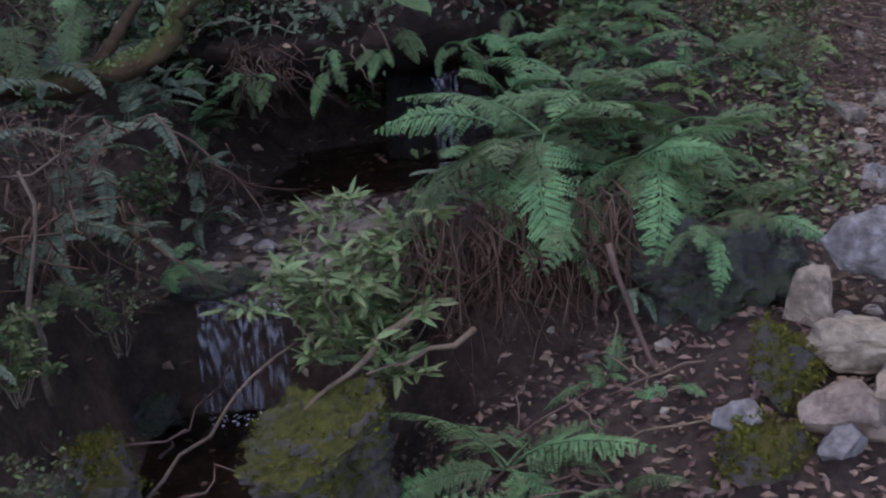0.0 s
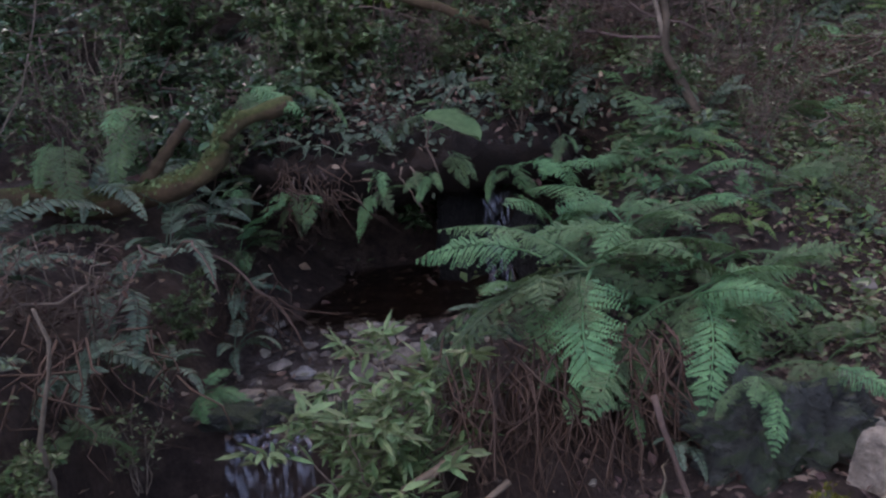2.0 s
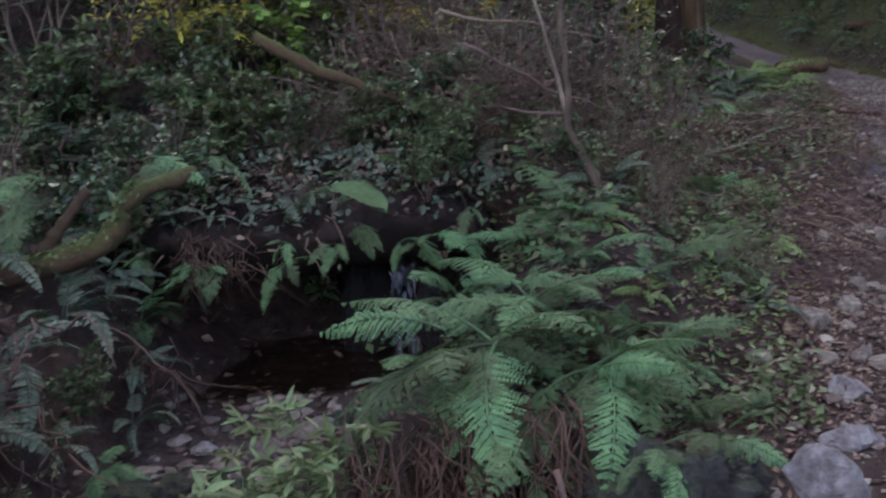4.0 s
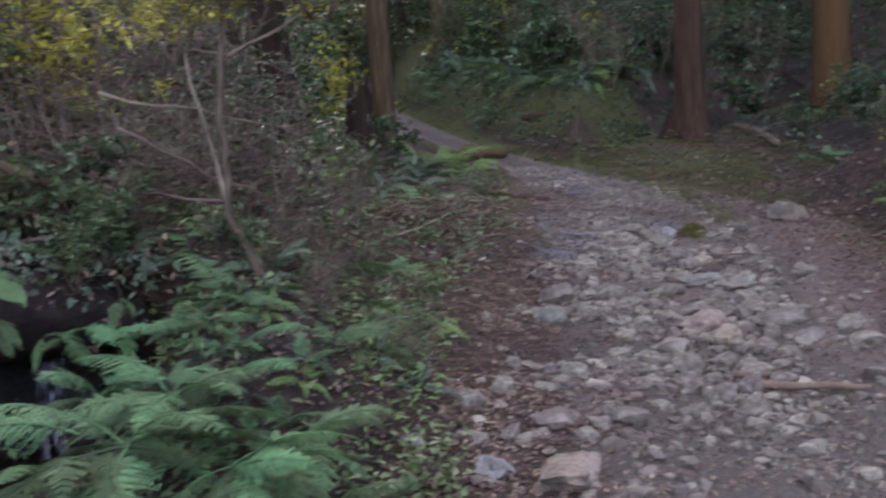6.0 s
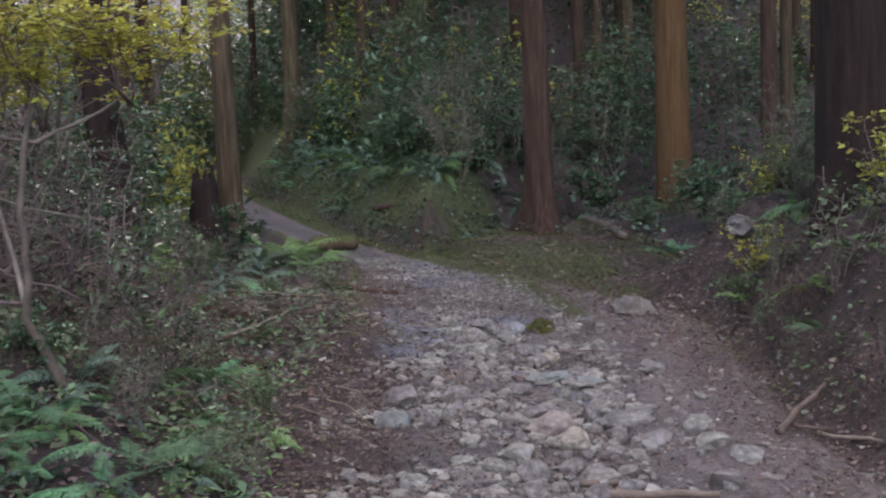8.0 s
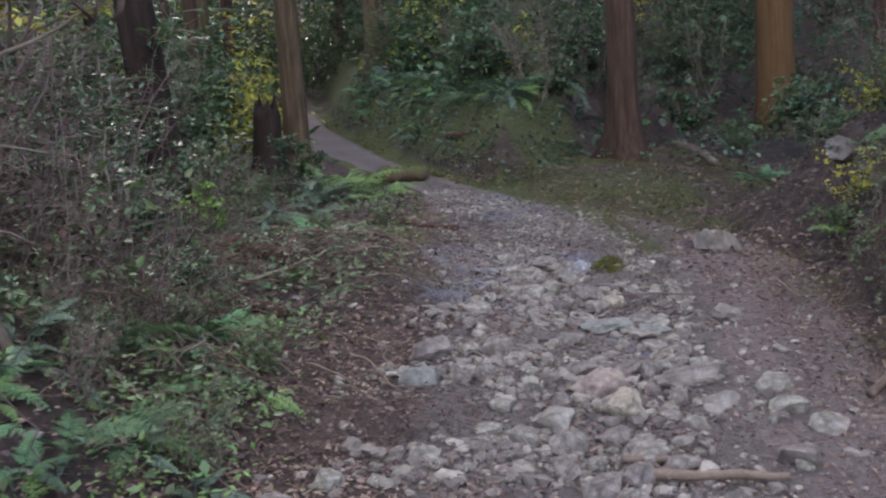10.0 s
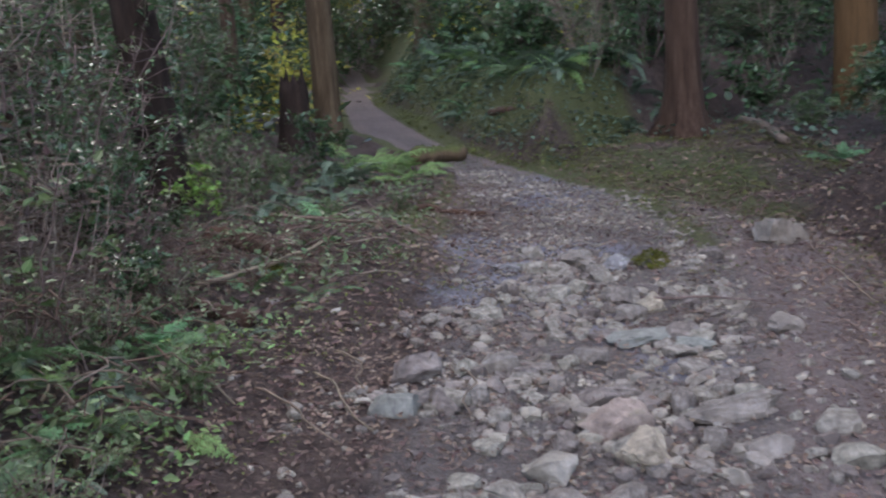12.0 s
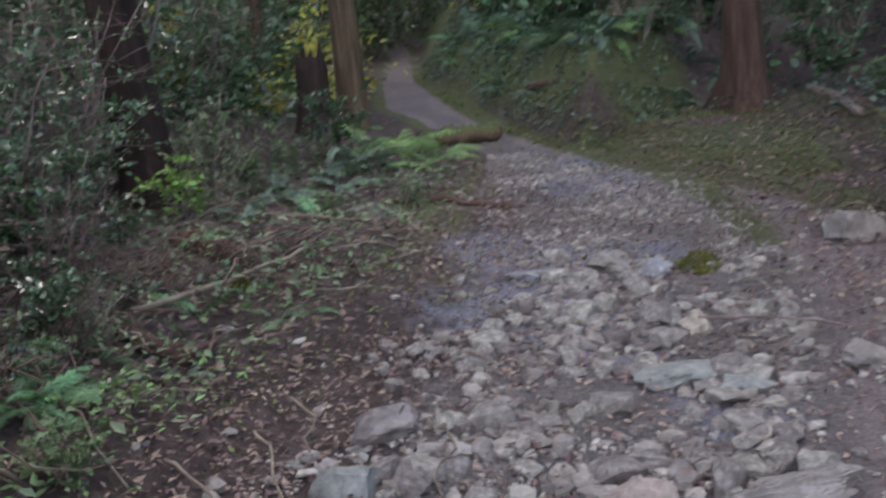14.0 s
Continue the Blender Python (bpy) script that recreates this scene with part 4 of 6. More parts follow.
for k in range(40):
    y_ = float(rv.uniform(5.2, 10.5))
    x_ = float(edges(y_)[0] - rv.uniform(0.0, 1.8))
    a_ = rv.uniform(0, 6.28)
    stick(lying(x_, y_, x_ + 0.5 * math.cos(a_), y_ + 0.5 * math.sin(a_), 0.04, 7, 0.03, 600 + k, float(rv.uniform(0, 0.15))), 0.006, 0.003, "thin dead twig on the forest floor", (M_STEM, M_STICK)[k % 2], "twig", "twig")
root_mass(6.75, 6.75, 0.95, 0.5, 0.6, 70, "dark hanging roots and dead stalks on the shaded bank", 16, -0.6)
root_mass(-1.5, 2.95, 0.82, 0.35, 0.42, 34, "brown heap of dead fronds and roots on the stream bank", 10, -0.6)
root_mass(-1.4, 3.5, 0.6, 0.25, 0.4, 30, "brown heap of dead fronds and roots on the stream bank", 11, -0.6)

for k in range(12):
    x_ = float(ro.uniform(-1.5, 0.35))
    fern(x_, 5.06 + 0.3 * ((x_ + 0.65) / 1.25) ** 2, float(ro.uniform(0.72, 0.95)), "lacy", 4, float(ro.uniform(0.22, 0.4)), "small fern hanging over the mouth of the hollow", (-170, -10), 560 + k, 30)
for k in range(44):
    x_, y_ = float(ro.uniform(-3.4, -0.4)), float(ro.uniform(6.4, 8.6))
    if k % 2:
        fern(x_, y_, ground_z(x_, y_), "dark", 6, float(ro.uniform(0.7, 1.1)), "dark fern on the shaded hillside", (0, 360), 590 + k)
    else:
        shrub(x_, y_, ("dense", "evergreen", "bare")[k % 3], float(ro.uniform(0.5, 1.0)))
# ferns of the spur
fern(0.26, 3.78, 0.68, "lacy", 8, 0.92, "large green fern with lacy fronds arching over the bank", (-200, 25), 1, 10)
fern(0.02, 3.8, 0.6, "lacy", 6, 0.72, "large green fern with lacy fronds arching over the bank", (-200, -50), 2, 12)
fern(0.45, 4.15, 0.72, "lacy", 9, 0.75, "green fern on the leaf-strewn edge of the path", (-170, 200), 13, 0)
fern(0.62, 3.75, 0.56, "lacy", 8, 0.7, "green fern on the leaf-strewn edge of the path", (-150, 50), 3, 12)
fern(0.86, 3.95, 0.52, "lacy", 7, 0.6, "green fern on the leaf-strewn edge of the path", (-140, 40), 33, 4)
fern(0.4, 3.6, 0.46, "lacy", 4, 0.5, "small fern hanging over the brown thatch", (-130, -50), 37, 30)
fern(0.15, 4.45, 0.66, "lacy", 6, 0.7, "green fern above the stream hollow", (-180, 60), 38, 0)
fern(0.25, 3.55, 0.44, "lacy", 5, 0.62, "small fern hanging over the brown thatch", (-140, -40), 27, 26)
fern(0.0, 3.85, 0.4, "dark", 4, 0.8, "fern with long pale simple fronds over the stream", (-230, -140), 4)
fern(0.2, 4.35, 0.5, "lacy", 6, 0.65, "green fern above the stream hollow", (-60, 150), 5)
fern(0.1, 4.0, 0.66, "lacy", 1, 0.95, "long fern frond reaching far out over the stream", (168, 176), 17, 2)
fern(0.74, 3.28, 0.44, "lacy", 5, 0.42, "small fern growing on the grey boulder", (-170, 10), 18)
fern(0.98, 3.4, 0.42, "lacy", 5, 0.4, "small fern growing beside the grey boulder", (-170, 10), 19)
fern(0.5, 3.3, 0.2, "dark", 4, 0.4, "small fern at the foot of the thatch", (-150, -20), 21)
fern(0.02, 2.62, ground_z(0.02, 2.62) + 0.06, "lacy", 8, 0.66, "small green fern on bare soil", (0, 360), 6)
fern(0.06, 2.3, ground_z(0.06, 2.3) + 0.04, "lacy", 7, 0.6, "small green fern on bare soil", (0, 360), 7)
fern(0.6, 4.6, ground_z(0.6, 4.6), "lacy", 6, 0.75, "green fern on leaf litter", (0, 360), 8)
fern(0.95, 4.1, ground_z(0.95, 4.1), "lacy", 5, 0.6, "green fern on leaf litter", (0, 360), 9)
for k, (fx, fy, fz, s_) in enumerate(((-1.6, 4.0, 0.66, 0.8), (-1.8, 3.5, 0.85, 0.8), (-1.5, 4.45, 0.7, 0.7), (-1.9, 4.6, 0.9, 0.9), (-1.55, 2.75, 0.75, 0.5), (-2.1, 3.9, 0.85, 0.9), (-1.35, 3.75, 0.4, 0.5), (-1.75, 5.0, 0.9, 0.8), (-1.45, 3.3, 0.6, 0.45), (-1.45, 5.0, 0.75, 0.55))):
    fern(fx, fy, fz, "dark", 7, s_, "grey-green fern with narrow fronds on the stream bank", (-130, 100), 20 + k)
shrub(-1.55, 2.6, "thin", 0.5, z=0.6)
shrub(-1.3, 3.3, "thin", 0.35, z=0.2)
shrub(-1.35, 2.5, "thin", 0.35, z=0.0)
shrub(-1.6, 3.6, "bare", 0.6, z=0.5)
shrub(-1.7, 3.05, "bare", 0.55, z=0.75)
for k, (fx, fy, s_, kd) in enumerate(((0.1, 6.0, 0.7, "dark"), (0.55, 6.1, 0.8, "lacy"), (-0.5, 6.2, 0.8, "dark"), (-1.2, 5.9, 0.8, "dark"), (1.0, 5.6, 0.7, "dark"), (0.8, 5.2, 0.7, "lacy"), (1.3, 6.0, 0.6, "lacy"),
                                     (1.45, 6.5, 0.6, "lacy"), (1.0, 6.6, 0.7, "dark"), (1.65, 5.9, 0.5, "lacy"), (1.35, 5.2, 0.5, "lacy"), (1.9, 6.9, 0.5, "lacy"), (0.4, 6.9, 0.8, "dark"), (-0.2, 7.3, 0.9, "dark"), (1.5, 7.6, 0.6, "dark"),
                                     (2.0, 6.1, 0.45, "light"), (1.8, 7.9, 0.6, "dark"), (-1.8, 6.3, 0.9, "dark"), (-1.0, 7.0, 0.9, "dark"))):
    fern(fx, fy, ground_z(fx, fy), kd, 6, s_, "green fern on the leaf-strewn slope", (0, 360), 40 + k)
rs = np.random.default_rng(81)
for k in range(44):
    y_ = float(rs.uniform(4.1, 6.4))
    x_ = float(rs.uniform(0.25, min(1.9, edges(y_)[0] - 0.05)))
    fern(x_, y_, ground_z(x_, y_), ("lacy", "dark", "lacy", "dark", "light")[k % 5], 4 + k % 3, float(rs.uniform(0.26, 0.48)), "light green fern on the litter slope above the stream", (0, 360), 500 + k)
for k, (x_, y_, s_) in enumerate(((0.8, 4.5, 0.5), (1.0, 4.7, 0.45), (1.15, 4.95, 0.45), (0.72, 4.8, 0.5), (0.95, 4.4, 0.4), (1.2, 4.6, 0.38), (0.6, 5.0, 0.5), (0.9, 5.1, 0.45), (1.35, 5.2, 0.4))):
    fern(x_, y_, ground_z(x_, y_), ("lacy", "light", "lacy")[k % 3], 6, s_, "green fern on the litter slope above the stream", (0, 360), 540 + k)
# ferns of the far bank and beside the mossy log
for k, (fx, fy, s_, kd) in enumerate(((4.2, 13.3, 1.3, "light"), (4.6, 13.6, 1.2, "light"), (3.9, 13.5, 1.4, "light"), (4.4, 14.2, 1.2, "light"), (4.3, 12.7, 1.1, "light"), (3.8, 12.8, 1.2, "dark"), (3.5, 12.3, 1.1, "dark"), (3.4, 11.6, 0.8, "dark"), (7.2, 15.6, 1.1, "light"), (6.9, 16.4, 1.2, "light"), (7.3, 17.3, 1.2, "dark"),
                                     (7.6, 16.2, 1.2, "light"), (8.2, 15.6, 1.0, "dark"), (8.9, 15.9, 1.2, "dark"), (7.9, 14.9, 0.8, "dark"), (7.1, 18.5, 1.2, "dark"), (7.0, 20.0, 1.2, "light"), (2.9, 11.3, 0.9, "dark"), (2.6, 10.6, 0.8, "dark"), (3.2, 10.6, 0.6, "lacy"),
                                     (8.3, 9.5, 0.8, "lacy"), (9.2, 10.6, 0.8, "dark"), (8.6, 11.5, 0.7, "lacy"))):
    fern(fx, fy, ground_z(fx, fy), kd, 8, s_, "broad green fern on the forest bank", (0, 360), 70 + k)
for k, (fx, fy) in enumerate(((1.75, 6.6), (2.1, 7.2), (1.2, 7.2), (2.0, 7.9), (2.4, 8.1), (2.7, 8.8), (1.7, 8.6), (3.0, 9.3), (2.2, 9.4))):
    fern(fx, fy, ground_z(fx, fy), "lacy", 5, 0.38 + 0.05 * (k % 3), "small fern at the path edge", (0, 360), 100 + k)

for k, (fx, fy, fz, s_) in enumerate(((-1.3, 4.75, 0.4, 0.5), (-1.38, 5.15, 0.5, 0.55), (-1.25, 4.4, 0.25, 0.4), (-1.3, 4.05, 0.2, 0.4), (-1.5, 3.55, 0.55, 0.5), (-1.42, 3.1, 0.45, 0.45), (-1.5, 2.55, 0.5, 0.45))):
    fern(fx, fy, fz, ("dark", "lacy")[k % 2], 6, s_, "small fern rooted in the steep stream bank", (-110, 110), 160 + k, 10)
root_mass(-1.32, 4.7, 0.45, 0.2, 0.35, 40, "brown roots hanging down the stream bank", 18, -0.3)
build_bank_leaves = [(-1.35, 4.9), (-1.4, 4.2), (-1.5, 3.8), (-1.4, 2.7)]
for k, (x_, y_) in enumerate(build_bank_leaves):
    shrub(x_, y_, ("thin", "dense")[k % 2], 0.32, z=0.35)

for k in range(14):
    x_, y_ = float(RNG.uniform(-0.1, 0.7)), float(RNG.uniform(2.3, 3.1))
    a_ = RNG.uniform(0, 6.28)
    stick(lying(x_, y_, x_ + 0.3 * math.cos(a_), y_ + 0.25 * math.sin(a_), 0.015, 7, 0.02, 700 + k, 0.03), 0.005, 0.003, "thin root lying on bare soil", M_STICK, "loose_root", "root")
for k, (x_, y_, s_) in enumerate(((0.3, 2.35, 0.4), (0.55, 2.75, 0.3), (-0.15, 2.9, 0.4), (0.35, 2.95, 0.3), (-0.25, 2.45, 0.35))):
    fern(x_, y_, ground_z(x_, y_), "lacy", 5, s_, "young fern on bare soil below the thatch", (0, 360), 220 + k)

# broad-leaved plant and dead branch over the fall
shrub(-0.45, 3.25, "pale", 0.55, 0.55, z=0.0)
shrub(-0.3, 3.4, "pale", 0.55, 0.5, z=0.1)
shrub(-0.55, 3.5, "pale", 0.5, 0.45, z=0.0)
stick(wiggly((-0.2, 3.15, 0.3), (-0.62, 2.85, 0.1), 8, 0.015, 3), 0.016, 0.006, "bare forked branch leaning on the mossy boulder")
stick(wiggly((-0.05, 3.05, 0.25), (-0.4, 2.9, 0.2), 7, 0.02, 8), 0.011, 0.004, "bare forked branch leaning on the mossy boulder")
stick(wiggly((-1.25, 3.0, -0.28), (-0.72, 3.5, 0.05), 9, 0.02, 5), 0.008, 0.006, "thin dark twig hanging over the fall", M_STEM)
stick(wiggly((-1.29, 4.3, 0.72), (-0.93, 4.32, 0.25), 9, 0.01, 6, 0.06), 0.007, 0.004, "thin arched brown twig over the gravel")
stick(wiggly((0.4, 3.1, 0.48), (0.52, 2.86, 0.0), 7, 0.008, 7), 0.01, 0.007, "dead stalk leaning from the bank")
stick(wiggly((-1.4, 2.9, 0.2), (-1.25, 2.75, 1.0), 8, 0.03, 11), 0.012, 0.005, "bare upright twig on the bank", M_STEM)


def mossy_root():
    """A thick bent root that leaves the bank, with a side limb and moss along its back."""
    base = np.array((-1.83, 4.55, 0.92))
    root = thing("mossy_root", *base, "thick bent root with pale green moss on the stream bank", "root")
    main = np.array(((-2.3, 4.5, 0.96), (-2.1, 4.56, 0.95), (-1.83, 4.58, 0.91), (-1.62, 4.6, 0.92), (-1.46, 4.6, 0.96), (-1.34, 4.62, 1.0), (-1.27, 4.64, 1.07), (-1.25, 4.66, 1.15), (-1.2, 4.7, 1.2), (-1.05, 4.8, 1.23), (-0.98, 4.9, 1.24)))
    side = np.array(((-1.66, 4.62, 0.93), (-1.58, 4.66, 1.02), (-1.5, 4.7, 1.12), (-1.42, 4.76, 1.22)))
    for name, pts, ra, rb_, label in (("limb", main, 0.07, 0.036, "brown bark with moss"), ("side_limb", side, 0.034, 0.022, "thin bare side limb")):
        k = np.linspace(0, len(pts) - 1, 40)
        P = np.stack([np.interp(k, np.arange(len(pts)), pts[:, q]) for q in range(3)], 1)
        V, F = tube(P - base, np.linspace(ra, rb_, 40) * (1 + 0.12 * np.sin(np.arange(40) * 0.9)), 14)
        V = [np.array(v) + 0.16 * ra * noise.noise(Vector(np.array(v) * 14)) * np.array((1, 1, 1)) for v in V]
        part(name, mesh_of(name, V, F, M_MOSSLOG), root, None, label)
    r = np.random.default_rng(8)
    for a, e in ((0.6, 4.9), (5.4, 8.2)):
        n = 480
        s_ = r.uniform(a, e, n)
        P = np.stack([np.interp(s_, np.arange(len(main)), main[:, q]) for q in range(3)], 1)
        w = r.normal(0.15, 0.6, n)
        rad = np.interp(s_, (0, 10), (0.072, 0.04))
        P = P - base + np.stack([np.zeros(n), -np.sin(w) * rad, np.cos(w) * rad], 1)
        L = r.uniform(0.012, 0.03, n)
        V, F = leaves(P, r.normal(0, 1, (n, 3)) * (1, 1, 0.5), np.stack([np.zeros(n), -np.sin(w), np.cos(w)], 1), L, L * 0.8, plain=True)
        tagged(part("moss_cushion", mesh_of("moss_cushion", V, F, M_CUSHION, False), root), "pale green moss", kind="stuff")


mossy_root()
for k, (x_, y_, z_, tu_, s_) in enumerate(((-1.62, 4.75, 1.28, -100, 0.75), (-1.2, 4.95, 1.32, -40, 0.55), (-0.95, 5.2, 1.28, -60, 0.5), (-2.0, 4.7, 1.2, -80, 0.7), (-0.3, 5.2, 0.9, -60, 0.5))):
    fern(x_, y_, z_, "lacy", 2, s_, "broad fern frond hanging from the shaded bank", (tu_ - 20, tu_ + 20), 240 + k, 28)
for k in range(8):
    a_ = RNG.uniform(-2.6, -0.5)
    x_ = -1.9 + 0.09 * k
    stick(wiggly((x_, 4.0 - 0.12 * (k % 3), 0.55 + 0.04 * k), (x_ + 0.35 * math.cos(a_), 3.8 + 0.3 * math.sin(a_), 0.75), 8, 0.02, 230 + k, 0.12), 0.006, 0.003, "arched pale stalk on the stream bank", M_STICK, "stalk", "stalk")
for k in range(16):
    a_ = RNG.uniform(0, 6.28)
    x_, y_ = -1.5 + RNG.uniform(-0.3, 0.3), 2.95 + RNG.uniform(-0.4, 0.5)
    z_ = ground_z(x_, y_)
    stick(wiggly((x_, y_, z_ + 0.05), (x_ + 0.4 * math.cos(a_), y_ + 0.3 * math.sin(a_), z_ + RNG.uniform(-0.1, 0.35)), 7, 0.03, 200 + k), 0.007, 0.003, "tangled brown root on the stream bank", M_STEM, "loose_root", "root")
rock(-1.36, 2.95, (0.3, 0.3, 0.4), M_ROCK_MOSS, "mossy stump end among roots", 55, 0, 0.1, name="mossy_stump")

# ---- undergrowth to the left of the path ----
for x_, y_, k_, h_ in ((-1.7, 5.6, "evergreen", 0.8), (-1.0, 6.3, "dense", 0.7), (-0.4, 6.5, "thin", 0.8), (0.2, 6.6, "bare", 0.7), (0.6, 7.3, "thin", 1.3), (1.2, 7.6, "bare", 0.9), (0.0, 7.9, "thin", 1.4),
                       (-0.8, 7.6, "dense", 1.4), (-1.4, 7.2, "yellow", 1.3), (-2.4, 6.0, "dense", 1.3), (-2.6, 7.6, "evergreen", 1.9), (-1.2, 8.8, "yellow", 2.2), (0.5, 8.4, "thin", 1.4), (1.7, 8.3, "bare", 0.7), (0.4, 9.0, "bare", 1.7),
                       (0.9, 9.4, "thin", 2.0), (0.2, 9.6, "bare", 1.8), (0.2, 10.2, "thin", 2.2), (1.3, 10.8, "thin", 1.7), (2.4, 11.2, "thin", 0.9), (2.6, 12.4, "thin", 0.8), (1.3, 12.0, "evergreen", 2.6), (0.0, 12.2, "dense", 2.6),
                       (1.6, 13.8, "evergreen", 2.2), (2.2, 15.8, "dense", 2.0), (1.0, 14.6, "dense", 3.0), (-0.9, 10.8, "yellow", 3.0), (-2.0, 9.8, "dense", 2.6), (-2.4, 12.6, "evergreen", 3.0), (2.6, 17.6, "dense", 1.8), (1.4, 18.5, "dense", 2.6),
                       (-2.4, 3.4, "dense", 1.0), (-2.5, 4.6, "evergreen", 1.2), (-2.3, 2.4, "evergreen", 0.9), (-1.9, 5.1, "thin", 0.8), (-3.4, 5.6, "dense", 1.8), (-3.6, 3.4, "evergreen", 1.6), (-0.1, 14.6, "evergreen", 3.0), (0.2, 17.0, "evergreen", 3.0), (2.6, 21.0, "dense", 1.8), (2.0, 22.0, "evergreen", 2.6)):
    shrub(x_, y_, k_, h_)
# ---- undergrowth on the right-hand banks ----
for x_, y_, k_, h_ in ((6.5, 6.5, "thin", 1.0), (6.9, 6.0, "lime", 0.6), (7.3, 6.5, "yellow", 0.8), (7.0, 7.7, "thin", 0.7), (7.9, 8.3, "dense", 1.2), (8.6, 7.5, "evergreen", 1.5), (8.3, 9.0, "thin", 1.2), (9.0, 9.6, "dense", 1.0), (6.3, 5.2, "dense", 0.7), (6.8, 4.6, "evergreen", 1.2),
                       (9.6, 11.2, "dense", 0.9), (10.0, 12.4, "evergreen", 1.0), (9.3, 13.0, "dense", 0.6), (10.6, 13.6, "dense", 0.9), (11.0, 14.4, "dense", 0.6), (13.0, 14.6, "dense", 0.9), (10.2, 15.6, "evergreen", 1.1), (9.4, 16.2, "evergreen", 1.4), (8.8, 16.4, "evergreen", 1.7), (7.9, 17.0, "evergreen", 1.5),
                       (11.3, 17.0, "evergreen", 2.0), (10.0, 17.6, "evergreen", 2.2), (8.6, 18.4, "dense", 2.0), (7.6, 19.2, "dense", 1.5), (9.6, 19.6, "evergreen", 2.2), (8.4, 21.0, "evergreen", 2.2), (7.2, 22.0, "dense", 1.8), (10.8, 20.6, "evergreen", 2.4), (12.6, 18.6, "evergreen", 2.4), (14.0, 17.0, "evergreen", 2.2),
                       (14.6, 15.0, "dense", 1.8), (13.5, 12.6, "evergreen", 1.8), (12.0, 11.6, "dense", 1.6), (11.0, 10.0, "evergreen", 1.8), (10.2, 8.0, "evergreen", 2.0), (9.2, 6.0, "dense", 1.8), (8.4, 4.2, "evergreen", 1.6), (14.4, 20.0, "dense", 2.6), (16.0, 19.4, "evergreen", 2.6), (16.5, 16.2, "evergreen", 2.6), (12.0, 23.0, "evergreen", 2.8), (9.8, 23.2, "dense", 2.6), (8.2, 24.4, "evergreen", 2.6)):
    shrub(x_, y_, k_, h_)
rb = np.random.default_rng(78)
for k in range(46):
    x_ = float(rb.uniform(6.6, 12))
    y_ = float(np.interp(x_, FOOT_X, FOOT_Y) + rb.uniform(0.5, 4.5))
    if x_ < edges(y_)[1] + 0.9:
        continue
    if k % 2:
        shrub(x_, y_, ("evergreen", "dense", "thin")[k % 3], float(rb.uniform(0.7, 1.5)))
    else:
        fern(x_, y_, ground_z(x_, y_), ("dark", "light", "dark")[k % 3], 7, float(rb.uniform(0.9, 1.3)), "broad fern on the green bank", (0, 360), 300 + k)
for k in range(30):
    if k < 12:
        x_ = 6.75 + 0.2 * k
        y_ = float(np.interp(x_, FOOT_X, FOOT_Y) + rb.uniform(0.9, 1.5))
    else:
        y_ = 14.6 + 0.5 * (k - 12)
        x_ = float(edges(y_)[1] + rb.uniform(0.9, 1.4))
    fern(x_, y_, ground_z(x_, y_), ("dark", "light", "lacy")[k % 3], 7, float(rb.uniform(0.8, 1.2)), "fern drooping over the crest of the green bank", (0, 360), 400 + k, 8)
for k in range(34):
    y_ = float(rb.uniform(4.6, 9.6))
    x_ = float(edges(y_)[1] + rb.uniform(0.3, 1.8))
    if (x_ - 7.6) ** 2 + (y_ - 7.3) ** 2 < 0.4:
        continue
    if k % 3 == 0:
        fern(x_, y_, ground_z(x_, y_), ("lacy", "light")[k % 2], 6, float(rb.uniform(0.5, 0.9)), "fern on the shaded bank beside the trail", (0, 360), 340 + k)
    else:
        shrub(x_, y_, ("thin", "bare", "thin", "dense", "yellow")[k % 5], float(rb.uniform(0.3, 0.65)))
for k in range(46):
    x_, y_ = float(rb.uniform(-2.6, 1.5)), float(rb.uniform(6.0, 9.5))
    shrub(x_, y_, ("bare", "thin", "bare", "dense")[k % 4] if x_ > 0.2 else ("dense", "evergreen", "thin", "dense")[k % 4], float(rb.uniform(0.3, 0.7)))
for k in range(26):
    y_ = float(rb.uniform(8.5, 13.5))
    x_ = float(edges(y_)[0] - rb.uniform(1.3, 5.0))
    shrub(x_, y_, ("dense", "evergreen", "thin")[k % 3], float(rb.uniform(0.3, 0.75)))


for k in range(40):
    y_ = float(rb.uniform(14.0, 23.0))
    x_ = float(max(edges(y_)[1], np.interp(y_, FOOT_Y, FOOT_X) * (y_ < 15.8)) + rb.uniform(0.35, 1.0))
    if y_ - float(np.interp(x_, FOOT_X, FOOT_Y)) < 0.3:
        continue
    fern(x_, y_, ground_z(x_, y_), ("dark", "lacy")[k % 2], 5, float(rb.uniform(0.4, 0.75)), "fern rooted in the steep mossy bank", (0, 360), 820 + k)


